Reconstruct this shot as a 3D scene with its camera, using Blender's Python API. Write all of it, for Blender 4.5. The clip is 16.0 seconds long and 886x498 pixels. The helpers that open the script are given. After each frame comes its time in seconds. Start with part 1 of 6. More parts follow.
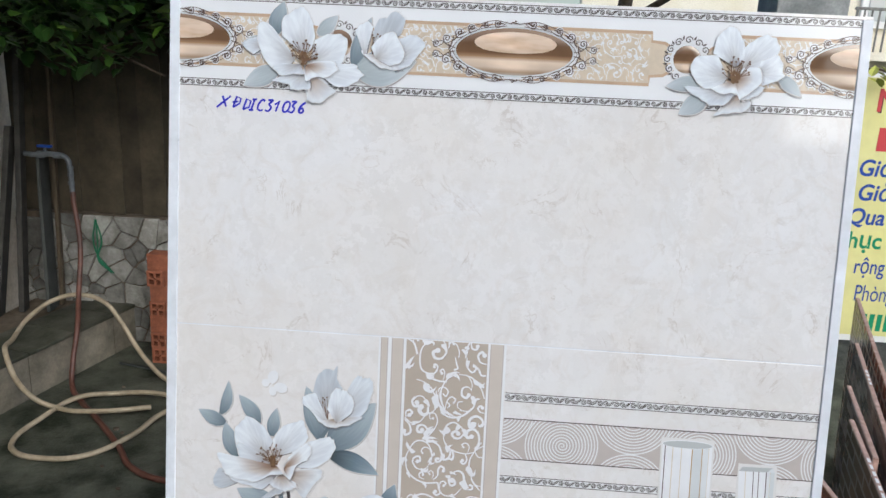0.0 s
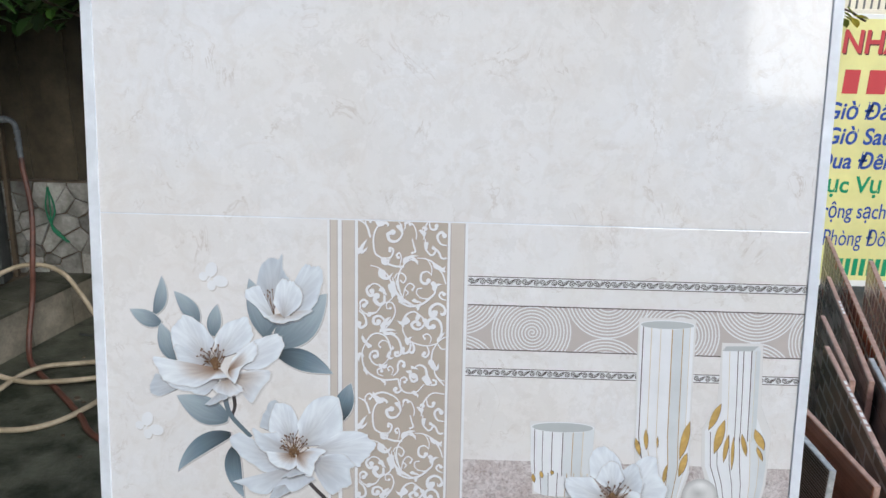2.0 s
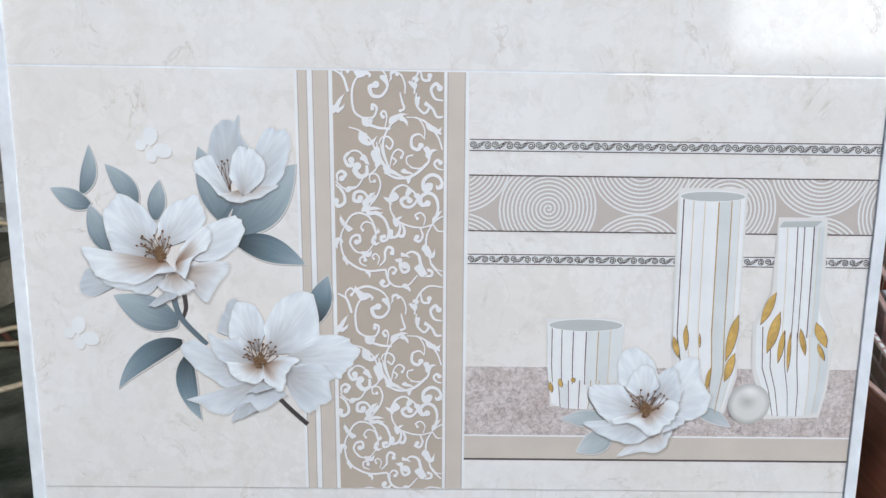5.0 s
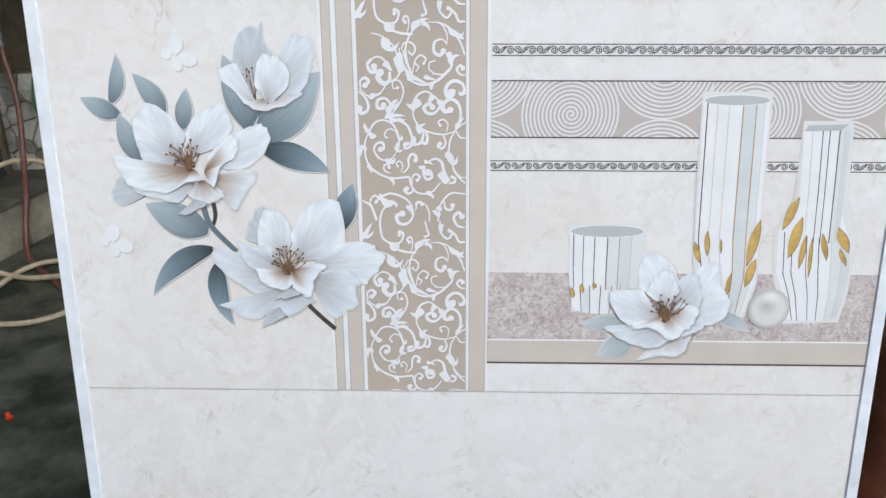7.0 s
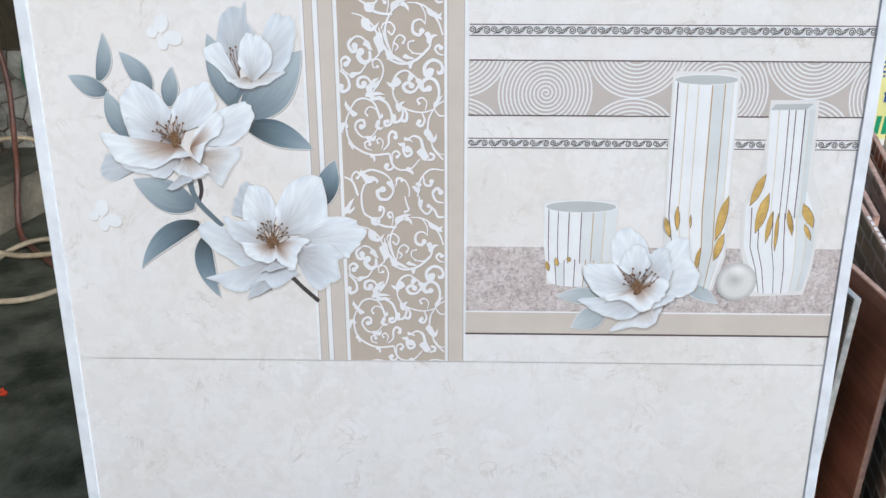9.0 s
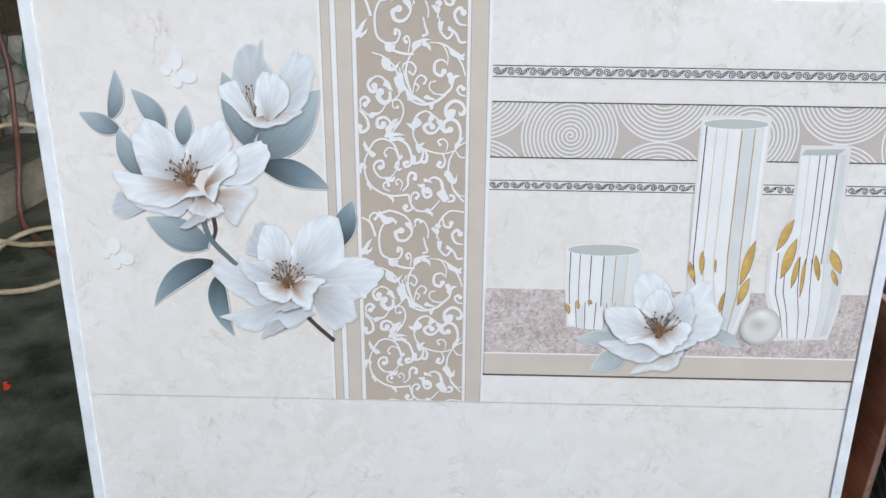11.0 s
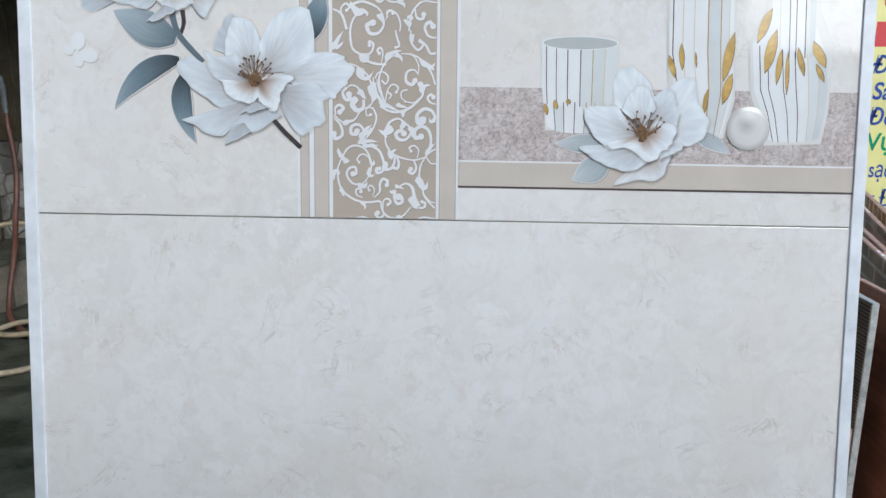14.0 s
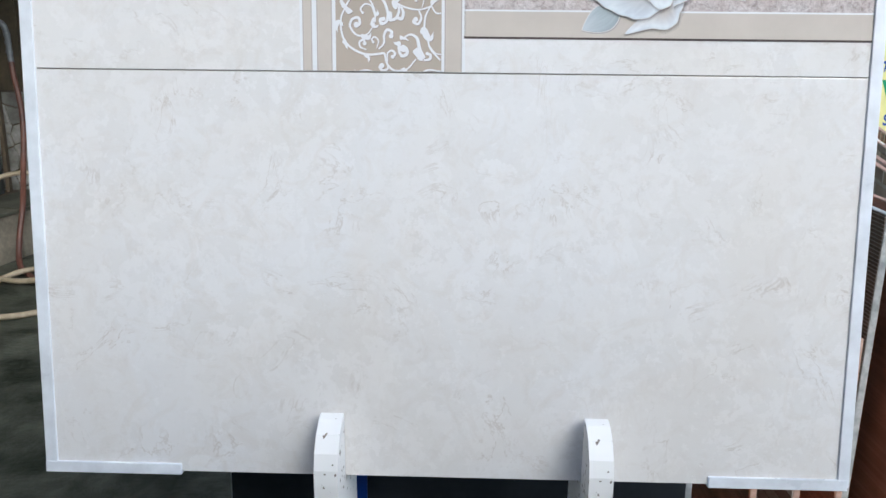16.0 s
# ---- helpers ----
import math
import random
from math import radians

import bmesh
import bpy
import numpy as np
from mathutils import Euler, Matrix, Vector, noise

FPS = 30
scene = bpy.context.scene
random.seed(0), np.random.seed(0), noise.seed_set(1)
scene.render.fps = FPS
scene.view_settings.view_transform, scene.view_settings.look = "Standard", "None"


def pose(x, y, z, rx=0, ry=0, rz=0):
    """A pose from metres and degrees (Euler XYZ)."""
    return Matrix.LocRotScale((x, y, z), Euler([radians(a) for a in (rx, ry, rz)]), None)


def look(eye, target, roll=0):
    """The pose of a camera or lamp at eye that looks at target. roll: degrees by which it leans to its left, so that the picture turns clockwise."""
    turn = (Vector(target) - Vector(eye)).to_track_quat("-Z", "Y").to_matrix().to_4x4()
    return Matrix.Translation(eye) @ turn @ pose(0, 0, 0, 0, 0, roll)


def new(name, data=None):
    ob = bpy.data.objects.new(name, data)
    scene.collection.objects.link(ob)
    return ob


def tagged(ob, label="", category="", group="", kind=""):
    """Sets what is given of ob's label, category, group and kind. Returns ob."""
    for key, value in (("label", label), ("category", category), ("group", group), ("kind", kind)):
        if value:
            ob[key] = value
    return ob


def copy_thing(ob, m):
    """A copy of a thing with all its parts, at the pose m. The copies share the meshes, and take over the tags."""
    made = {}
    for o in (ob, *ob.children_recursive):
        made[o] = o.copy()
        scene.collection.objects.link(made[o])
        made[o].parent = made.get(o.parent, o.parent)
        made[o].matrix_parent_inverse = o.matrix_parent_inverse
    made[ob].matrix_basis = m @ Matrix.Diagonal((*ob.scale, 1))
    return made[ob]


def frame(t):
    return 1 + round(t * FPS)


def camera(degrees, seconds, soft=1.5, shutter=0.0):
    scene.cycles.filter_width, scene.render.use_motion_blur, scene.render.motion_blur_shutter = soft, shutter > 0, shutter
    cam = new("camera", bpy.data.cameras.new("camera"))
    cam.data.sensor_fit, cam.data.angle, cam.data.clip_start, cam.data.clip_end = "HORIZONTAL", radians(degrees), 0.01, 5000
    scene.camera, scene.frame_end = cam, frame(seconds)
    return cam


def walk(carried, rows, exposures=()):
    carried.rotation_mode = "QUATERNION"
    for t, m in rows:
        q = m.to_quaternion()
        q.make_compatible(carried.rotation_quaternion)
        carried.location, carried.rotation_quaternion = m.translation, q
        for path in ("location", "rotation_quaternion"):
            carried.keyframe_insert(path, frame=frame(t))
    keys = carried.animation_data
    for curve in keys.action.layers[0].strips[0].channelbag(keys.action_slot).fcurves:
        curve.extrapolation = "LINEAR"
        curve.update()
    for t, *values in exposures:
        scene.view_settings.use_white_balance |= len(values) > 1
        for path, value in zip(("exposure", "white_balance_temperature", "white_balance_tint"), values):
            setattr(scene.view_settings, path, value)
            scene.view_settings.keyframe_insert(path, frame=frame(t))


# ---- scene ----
import itertools

cam = camera(60.7, 16.0)
# the display panel's own frame: bottom left corner of its tiles, leaning back
RISE, LEANS = 0.69, 8.5
PANEL = Matrix.Translation((0, 0, RISE)) @ Matrix.Rotation(radians(-LEANS), 4, "X")
PATH = [
    (0, (0.368, -0.893, 1.021), (0.265, 1.089, 0.777), 3.1),
    (0.5, (0.374, -0.873, 0.993), (0.281, 1.111, 0.763), 2.8),
    (0.8, (0.375, -0.862, 0.972), (0.328, 1.123, 0.73), 2.6),
    (1, (0.378, -0.856, 0.958), (0.35, 1.127, 0.694), 2.7),
    (1.5, (0.382, -0.843, 0.927), (0.369, 1.139, 0.656), 2.4),
    (2, (0.388, -0.823, 0.895), (0.363, 1.154, 0.595), 1.5),
    (2.5, (0.39, -0.798, 0.867), (0.387, 1.179, 0.565), 1.0),
    (3, (0.378, -0.769, 0.835), (0.405, 1.203, 0.503), 1.4),
    (3.5, (0.374, -0.741, 0.813), (0.407, 1.222, 0.431), 1.5),
    (4, (0.377, -0.712, 0.781), (0.41, 1.256, 0.429), 0.7),
    (4.2, (0.38, -0.7, 0.769), (0.409, 1.27, 0.429), 0.7),
    (6.3, (0.366, -0.68, 0.771), (0.384, 1.263, 0.297), 0.9),
    (6.5, (0.369, -0.686, 0.763), (0.365, 1.254, 0.278), 0.6),
    (7, (0.376, -0.702, 0.743), (0.339, 1.226, 0.213), 0.1),
    (7.5, (0.38, -0.713, 0.734), (0.353, 1.216, 0.206), 0.2),
    (8, (0.383, -0.72, 0.721), (0.363, 1.196, 0.15), 0.0),
    (8.5, (0.386, -0.72, 0.722), (0.362, 1.189, 0.127), -0.1),
    (9, (0.391, -0.727, 0.745), (0.37, 1.187, 0.163), 0.3),
    (9.5, (0.396, -0.725, 0.759), (0.367, 1.194, 0.199), 1.0),
    (9.7, (0.397, -0.729, 0.77), (0.366, 1.192, 0.216), 0.9),
    (11.8, (0.359, -0.675, 0.802), (0.368, 1.209, 0.132), 1.0),
    (12, (0.361, -0.675, 0.791), (0.389, 1.216, 0.14), 0.9),
    (12.5, (0.374, -0.671, 0.712), (0.404, 1.257, 0.183), 0.7),
    (13, (0.389, -0.677, 0.623), (0.363, 1.299, 0.316), 1.2),
    (13.5, (0.394, -0.706, 0.497), (0.371, 1.284, 0.292), 0.9),
    (14, (0.404, -0.728, 0.444), (0.375, 1.262, 0.248), 1.0),
    (14.5, (0.394, -0.737, 0.404), (0.332, 1.251, 0.192), 1.2),
    (15, (0.408, -0.735, 0.376), (0.339, 1.251, 0.156), 1.4),
    (15.5, (0.406, -0.729, 0.353), (0.357, 1.255, 0.098), 1.1),
    (16, (0.408, -0.726, 0.334), (0.358, 1.255, 0.059), 0.8),
]
walk(cam, [(t, PANEL @ look(eye, target, roll)) for t, eye, target, roll in PATH],
     exposures=[(0, 0.44, 5880, 6), (1.5, 0.41, 5840, 6), (2.5, 0.47, 5820, 5), (4.0, 0.49, 5790, 5), (6.5, 0.59, 5810, 5), (8.5, 0.67, 5810, 5), (9.5, 0.62, 5790, 5), (12.5, 0.58, 5770, 4), (13, 0.52, 5740, 4), (14, 0.46, 5660, 3), (14.5, 0.61, 5650, 3), (16, 0.71, 5700, 4)])

# ---- light ----
world = bpy.data.worlds.new("sky")
scene.world = world
world.use_nodes = True
sky = world.node_tree.nodes.new("ShaderNodeTexSky")
sky.sky_type, sky.sun_disc = "NISHITA", False
sky.sun_elevation, sky.sun_rotation = radians(36), radians(150)
sky.dust_density, sky.air_density = 3.0, 1.0
world.node_tree.links.new(sky.outputs[0], world.node_tree.nodes["Background"].inputs[0])
world.node_tree.nodes["Background"].inputs[1].default_value = 0.15
sun = new("sun", bpy.data.lights.new("sun", "SUN"))
sun.data.energy, sun.data.angle, sun.data.color = 0.8, radians(24), (1.0, 0.96, 0.9)
sun.matrix_world = look((5.0, -8.66, 7.27), (0, 0, 0))
scene.view_settings.exposure = 0.0


# ---- materials ----
def material(name, colour, rough=0.5, metal=0.0):
    m = bpy.data.materials.new(name)
    m.use_nodes = True
    b = m.node_tree.nodes["Principled BSDF"]
    b.inputs["Base Color"].default_value = (*colour, 1)
    b.inputs["Roughness"].default_value, b.inputs["Metallic"].default_value = rough, metal
    return m


def node(m, kind, **inputs):
    n = m.node_tree.nodes.new(kind)
    for k, v in inputs.items():
        n.inputs[k.replace("_", " ")].default_value = v
    return n


def link(m, a, b):
    m.node_tree.links.new(a, b)


def ramp(m, fac, stops):
    r = m.node_tree.nodes.new("ShaderNodeValToRGB")
    while len(r.color_ramp.elements) < len(stops):
        r.color_ramp.elements.new(0.5)
    for e, (p, c) in zip(r.color_ramp.elements, stops):
        e.position, e.color = p, (*c, 1)
    link(m, fac, r.inputs[0])
    return r.outputs[0]


def mix(m, fac, a, b, mode="MIX"):
    n = m.node_tree.nodes.new("ShaderNodeMix")
    n.data_type, n.blend_type = "RGBA", mode
    for sock, v in ((n.inputs[0], fac), (n.inputs[6], a), (n.inputs[7], b)):
        if hasattr(v, "is_linked"):
            link(m, v, sock)
        else:
            sock.default_value = v if isinstance(v, float) else (*v, 1)
    return n.outputs[2]


def mottled(name, dark, light, scale=6.0, rough=0.6, bump=0.2, fine=60.0, metal=0.0, spread=0.3, rough_span=0.12, per_piece=0.0):
    """A surface with patches at one scale and grain at another, with its own relief."""
    m = material(name, light, rough, metal)
    b = m.node_tree.nodes["Principled BSDF"]
    co = node(m, "ShaderNodeTexCoord").outputs["Object"]
    big = node(m, "ShaderNodeTexNoise", Scale=scale, Detail=8.0, Roughness=0.62)
    small = node(m, "ShaderNodeTexNoise", Scale=fine, Detail=6.0, Roughness=0.65)
    link(m, co, big.inputs["Vector"])
    link(m, co, small.inputs["Vector"])
    col = ramp(m, big.outputs[0], [(0.5 - spread / 2, dark), (0.5 + spread / 2, light)])
    shade = ramp(m, small.outputs[0], [(0.3, (0.72, 0.72, 0.72)), (0.7, (1.12, 1.12, 1.12))])
    col = mix(m, 0.8, col, shade, "MULTIPLY")
    if per_piece:
        info = node(m, "ShaderNodeObjectInfo").outputs["Random"]
        tone = ramp(m, info, [(0.0, (1 - per_piece,) * 3), (1.0, (1 + per_piece,) * 3)])
        col = mix(m, 1.0, col, tone, "MULTIPLY")
    link(m, col, b.inputs["Base Color"])
    r = node(m, "ShaderNodeMapRange")
    r.inputs[3].default_value, r.inputs[4].default_value = rough - rough_span, rough + rough_span
    link(m, small.outputs[0], r.inputs[0])
    link(m, r.outputs[0], b.inputs["Roughness"])
    if bump:
        n = node(m, "ShaderNodeBump", Strength=bump, Distance=0.01)
        link(m, small.outputs[0], n.inputs["Height"])
        link(m, n.outputs[0], b.inputs["Normal"])
    return m


def marble(name, ground=(0.765, 0.745, 0.725), cool=(0.785, 0.785, 0.795), warm=(0.69, 0.653, 0.618), rough=0.07):
    """Glazed cream stone print: cloudy patches, wisps of beige and hair-fine veins."""
    m = material(name, ground, rough)
    b = m.node_tree.nodes["Principled BSDF"]
    co = node(m, "ShaderNodeTexCoord").outputs["Object"]
    clouds = node(m, "ShaderNodeTexNoise", Scale=5.0, Detail=5.0, Roughness=0.55, Distortion=0.8)
    patch = node(m, "ShaderNodeTexNoise", Scale=22.0, Detail=9.0, Roughness=0.66, Distortion=2.2)
    warp = node(m, "ShaderNodeTexNoise", Scale=13.0, Detail=7.0, Roughness=0.7)
    flake = node(m, "ShaderNodeTexVoronoi", Scale=34.0)
    crack = node(m, "ShaderNodeTexNoise", Scale=12.0, Detail=9.0, Roughness=0.62, Distortion=1.6)
    mask = node(m, "ShaderNodeTexNoise", Scale=19.0, Detail=3.0)
    for n in (clouds, patch, warp, crack, mask):
        link(m, co, n.inputs["Vector"])
    link(m, mix(m, 0.3, co, warp.outputs["Color"]), flake.inputs["Vector"])
    col = mix(m, ramp(m, clouds.outputs[0], [(0.36, (0, 0, 0)), (0.64, (1, 1, 1))]), cool, ground)
    col = mix(m, ramp(m, patch.outputs[0], [(0.5, (0, 0, 0)), (0.64, (0.4, 0.4, 0.4)), (0.66, (0.16, 0.16, 0.16))]), col, warm)
    tone = ramp(m, flake.outputs["Color"], [(0.0, (0.94, 0.935, 0.93)), (1.0, (1.035, 1.035, 1.04))])
    col = mix(m, 1.0, col, tone, "MULTIPLY")
    # hair-fine broken veins where the noise crosses its middle
    line = ramp(m, crack.outputs[0], [(0.488, (0, 0, 0)), (0.497, (1, 1, 1)), (0.503, (1, 1, 1)), (0.512, (0, 0, 0))])
    some = ramp(m, mask.outputs[0], [(0.5, (0, 0, 0)), (0.64, (0.4, 0.4, 0.4))])
    col = mix(m, mix(m, 1.0, line, some, "MULTIPLY"), col, (0.42, 0.35, 0.29))
    link(m, col, b.inputs["Base Color"])
    b.inputs["IOR"].default_value = 1.7
    return m


GLAZE = marble("cream_glazed_stone_print")
WHITE_ALU = mottled("white_coated_aluminium", (0.74, 0.78, 0.84), (0.78, 0.81, 0.86), 8, 0.3, 0.0, 14, 0.0)
MORTAR = mottled("grey_tile_body", (0.4, 0.38, 0.35), (0.55, 0.52, 0.48), 20, 0.9)
CONCRETE = mottled("damp_stained_concrete", (0.009, 0.014, 0.006), (0.1, 0.104, 0.078), 5.2, 0.6, 0.7, 46, spread=0.26)
KERB_TILE = mottled("worn_cream_kerb_tile", (0.11, 0.098, 0.072), (0.27, 0.24, 0.185), 5, 0.55, 0.15, 60, per_piece=0.1)
# mossy step top; the shade it lies in is darkened into its colour
KERB_TOP = mottled("mossy_shaded_step_top", (0.03, 0.033, 0.02), (0.095, 0.092, 0.07), 7, 0.7, 0.3, 50, per_piece=0.1)
FENCE = mottled("weathered_brown_board", (0.032, 0.026, 0.015), (0.08, 0.064, 0.04), 5, 0.75, 0.3, 50, per_piece=0.22)
STONE = mottled("broken_pale_stone", (0.12, 0.115, 0.1), (0.32, 0.315, 0.29), 9, 0.7, 0.4, 60, per_piece=0.5)
JOINT = mottled("dirty_cement_joint", (0.06, 0.045, 0.03), (0.14, 0.11, 0.08), 12, 0.9)
PLASTER = mottled("pale_wall_plaster", (0.5, 0.46, 0.39), (0.68, 0.64, 0.57), 3, 0.85, 0.2)
CREAM_WALL = mottled("cream_painted_wall", (0.78, 0.72, 0.56), (0.85, 0.8, 0.68), 2, 0.85, 0.1)
GREY_STONE = mottled("grey_concrete_post", (0.2, 0.21, 0.21), (0.38, 0.39, 0.38), 6, 0.85, 0.3)
DARK_WALL = mottled("dark_grey_plaster", (0.07, 0.072, 0.07), (0.13, 0.132, 0.13), 5, 0.85, 0.3)
STEEL = mottled("dull_grey_steel", (0.1, 0.1, 0.1), (0.22, 0.22, 0.2), 8, 0.5, 0.1, metal=0.4)
CLAY = mottled("fired_red_clay", (0.22, 0.07, 0.035), (0.34, 0.118, 0.06), 14, 0.85, 0.3, per_piece=0.1)
PVC = mottled("grey_pvc", (0.09, 0.1, 0.11), (0.16, 0.175, 0.19), 12, 0.4, 0.03)
BLUE_PLASTIC = material("blue_plastic", (0.01, 0.06, 0.35), 0.4)
BROWN_RUBBER = mottled("red_brown_rubber", (0.07, 0.027, 0.018), (0.14, 0.055, 0.037), 12, 0.5, 0.05)
CREAM_RUBBER = mottled("dusty_cream_rubber", (0.28, 0.23, 0.15), (0.45, 0.37, 0.26), 10, 0.5, 0.08)
GREEN_TWINE = material("green_twine", (0.01, 0.13, 0.06), 0.7)
SIGN_YELLOW = mottled("yellow_sign_sheet", (0.78, 0.74, 0.3), (0.81, 0.775, 0.35), 2, 0.4, 0.0, 1.5)
SIGN_WHITE = material("white_sign_edge", (0.8, 0.8, 0.78), 0.5)
WHITE_PAINT = material("chipped_white_paint", (0.86, 0.86, 0.85), 0.55)
chip = node(WHITE_PAINT, "ShaderNodeTexNoise", Scale=130.0, Detail=2.0)
link(WHITE_PAINT, node(WHITE_PAINT, "ShaderNodeTexCoord").outputs["Object"], chip.inputs["Vector"])
paint = WHITE_PAINT.node_tree.nodes["Principled BSDF"].inputs["Base Color"]
link(WHITE_PAINT, mix(WHITE_PAINT, ramp(WHITE_PAINT, chip.outputs[0], [(0.66, (0, 0, 0)), (0.68, (1, 1, 1))]), (0.87, 0.87, 0.86), (0.2, 0.17, 0.14)), paint)
BARK = mottled("grey_bark", (0.06, 0.045, 0.03), (0.16, 0.12, 0.09), 14, 0.9, 0.6)


def leaf_material(name, dark, light):
    m = mottled(name, dark, light, 8, 0.42, 0.05, 40)
    b = m.node_tree.nodes["Principled BSDF"]
    isl = node(m, "ShaderNodeNewGeometry").outputs["Random Per Island"]
    col = ramp(m, isl, [(0.0, dark), (0.75, light), (1.0, (light[0] * 1.9, light[1] * 1.6, light[2]))])
    link(m, col, b.inputs["Base Color"])
    return m


LEAF = leaf_material("broad_green_leaf", (0.017, 0.046, 0.011), (0.055, 0.125, 0.025))
YOUNG = leaf_material("yellow_young_leaf", (0.35, 0.4, 0.05), (0.55, 0.55, 0.1))
LIME = leaf_material("sunlit_lime_leaf", (0.12, 0.2, 0.02), (0.3, 0.4, 0.05))


# ---- mesh helpers ----
def finish(name, bm, mat, parent=None, label="", smooth=False):
    me = bpy.data.meshes.new(name)
    bm.normal_update()
    bm.to_mesh(me)
    bm.free()
    for m in mat if isinstance(mat, (list, tuple)) else [mat]:
        me.materials.append(m)
    if smooth:
        for p in me.polygons:
            p.use_smooth = True
    ob = new(name, me)
    if parent:
        ob.parent = parent
    if label:
        ob["label"] = label
    return ob


part = finish


def empty(name, m=None):
    ob = new(name)
    ob.empty_display_size = 0.05
    if m:
        ob.matrix_world = m
    return ob


def add_box(bm, lo, hi, bevel=0.0, m=None):
    made = bmesh.ops.create_cube(bm, size=1)["verts"]
    mid, size = (Vector(lo) + Vector(hi)) / 2, Vector(hi) - Vector(lo)
    for v in made:
        v.co = Vector((v.co.x * size.x, v.co.y * size.y, v.co.z * size.z)) + mid
    if bevel:
        edges = list({e for v in made for e in v.link_edges})
        made = bmesh.ops.bevel(bm, geom=edges, offset=bevel, segments=2, affect="EDGES", profile=0.6)["verts"]
    if m:
        bmesh.ops.transform(bm, matrix=m, verts=[v for v in made if v.is_valid])
    return made


def box(lo, hi, bevel=0.0, m=None):
    bm = bmesh.new()
    add_box(bm, lo, hi, bevel, m)
    return bm


def bezier_tube(name, pts, radius, mat, parent=None, label="", res=8, cyclic=False):
    """A round hose along smooth points, turned into a mesh."""
    cu = bpy.data.curves.new(name, "CURVE")
    cu.dimensions, cu.bevel_depth, cu.bevel_resolution, cu.use_fill_caps = "3D", radius, 3, True
    sp = cu.splines.new("BEZIER")
    sp.bezier_points.add(len(pts) - 1)
    sp.resolution_u, sp.use_cyclic_u = res, cyclic
    for b, p in zip(sp.bezier_points, pts):
        b.co, b.handle_left_type, b.handle_right_type = p, "AUTO", "AUTO"
    tmp = bpy.data.objects.new(name, cu)
    me = bpy.data.meshes.new_from_object(tmp)
    bpy.data.objects.remove(tmp)
    bpy.data.curves.remove(cu)
    me.name = name
    me.materials.clear()
    me.materials.append(mat)
    for p in me.polygons:
        p.use_smooth = True
    ob = new(name, me)
    if parent:
        ob.parent = parent
    if label:
        ob["label"] = label
    return ob


def lathe(profile, steps=24, axis="Z"):
    bm = bmesh.new()
    rings = []
    for r, z in profile:
        rings.append([bm.verts.new((r * math.cos(a), r * math.sin(a), z)) for a in (2 * math.pi * i / steps for i in range(steps))])
    for a, b in zip(rings, rings[1:]):
        for i in range(steps):
            bm.faces.new((a[i], a[(i + 1) % steps], b[(i + 1) % steps], b[i]))
    bm.faces.new(rings[0][::-1])
    bm.faces.new(rings[-1])
    return bm


# ---- the setting ----
bm = bmesh.new()
bmesh.ops.create_grid(bm, x_segments=60, y_segments=60, size=300)
ground = tagged(finish("ground", bm, CONCRETE), "damp dark concrete yard with mossy stains", "ground", kind="structure")

# stone wall with boards above it, at the back of the yard
WALL_Y, WALL_X0, WALL_X1, STONE_TOP = 3.38, -2.34, 1.75, 0.77
wall_north = tagged(finish("wall_north", box((WALL_X0, WALL_Y, 0), (WALL_X1, WALL_Y + 0.2, STONE_TOP), 0.004), JOINT),
                    "low cement wall faced with broken pale stones", "wall", kind="structure")
# the side wall's height above view is added to shade the left side
wall_west = tagged(finish("wall_west", box((-2.6, -4, 0), (-2.36, WALL_Y + 0.2, 4.6), 0.004), PLASTER),
                   "pale plastered side wall of the yard", "wall", kind="structure")
board_fence = tagged(empty("board_fence"), "weathered dark brown board fence on the stone wall", "fence")
bm = bmesh.new()
add_box(bm, (WALL_X0, WALL_Y + 0.075, STONE_TOP + 0.25), (WALL_X1, WALL_Y + 0.125, STONE_TOP + 0.33), 0.004)
part("rail", bm, FENCE, board_fence)
bm = bmesh.new()
add_box(bm, (WALL_X0, WALL_Y + 0.075, STONE_TOP + 1.0), (WALL_X1, WALL_Y + 0.125, STONE_TOP + 1.08), 0.004)
part("rail", bm, FENCE, board_fence)
x, k = WALL_X0 + 0.003, 0
rng = random.Random(3)
while x < WALL_X1 - 0.1:
    w = rng.uniform(0.125, 0.15)
    part("board", box((x, WALL_Y + 0.04 + (k % 2) * 0.018, STONE_TOP + 0.002), (min(x + w, WALL_X1), WALL_Y + 0.058 + (k % 2) * 0.018, STONE_TOP + 1.22 + rng.uniform(-0.03, 0.03)), 0.003), FENCE, board_fence)
    x += w - 0.012 + rng.uniform(0, 0.004)
    k += 1

# raised step with a tiled face, running along the side wall
KA, KB = Vector((-1.887, 2.404, 0)), Vector((-1.657, 3.36, 0))
kd = (KB - KA).normalized()
kerb_turn = Matrix.Translation(KA) @ Matrix(((kd.x, -kd.y, 0, 0), (kd.y, kd.x, 0, 0), (0, 0, 1, 0), (0, 0, 0, 1)))
bm = bmesh.new()
vs = [(-1.6, 0.016), ((KB - KA).length, 0.016), ((KB - KA).length, 0.62), (-1.6, 0.2)]
low = [bm.verts.new((a, b, 0)) for a, b in vs]
top = [bm.verts.new((a, b, 0.236)) for a, b in vs]
bm.faces.new(low[::-1])
bm.faces.new(top)
for i in range(4):
    bm.faces.new((low[i], low[(i + 1) % 4], top[(i + 1) % 4], top[i]))
step = tagged(finish("step", bm, JOINT), "raised step faced with worn cream tiles", "step", kind="structure")
step.matrix_world = kerb_turn
a = -1.6
rng = random.Random(5)
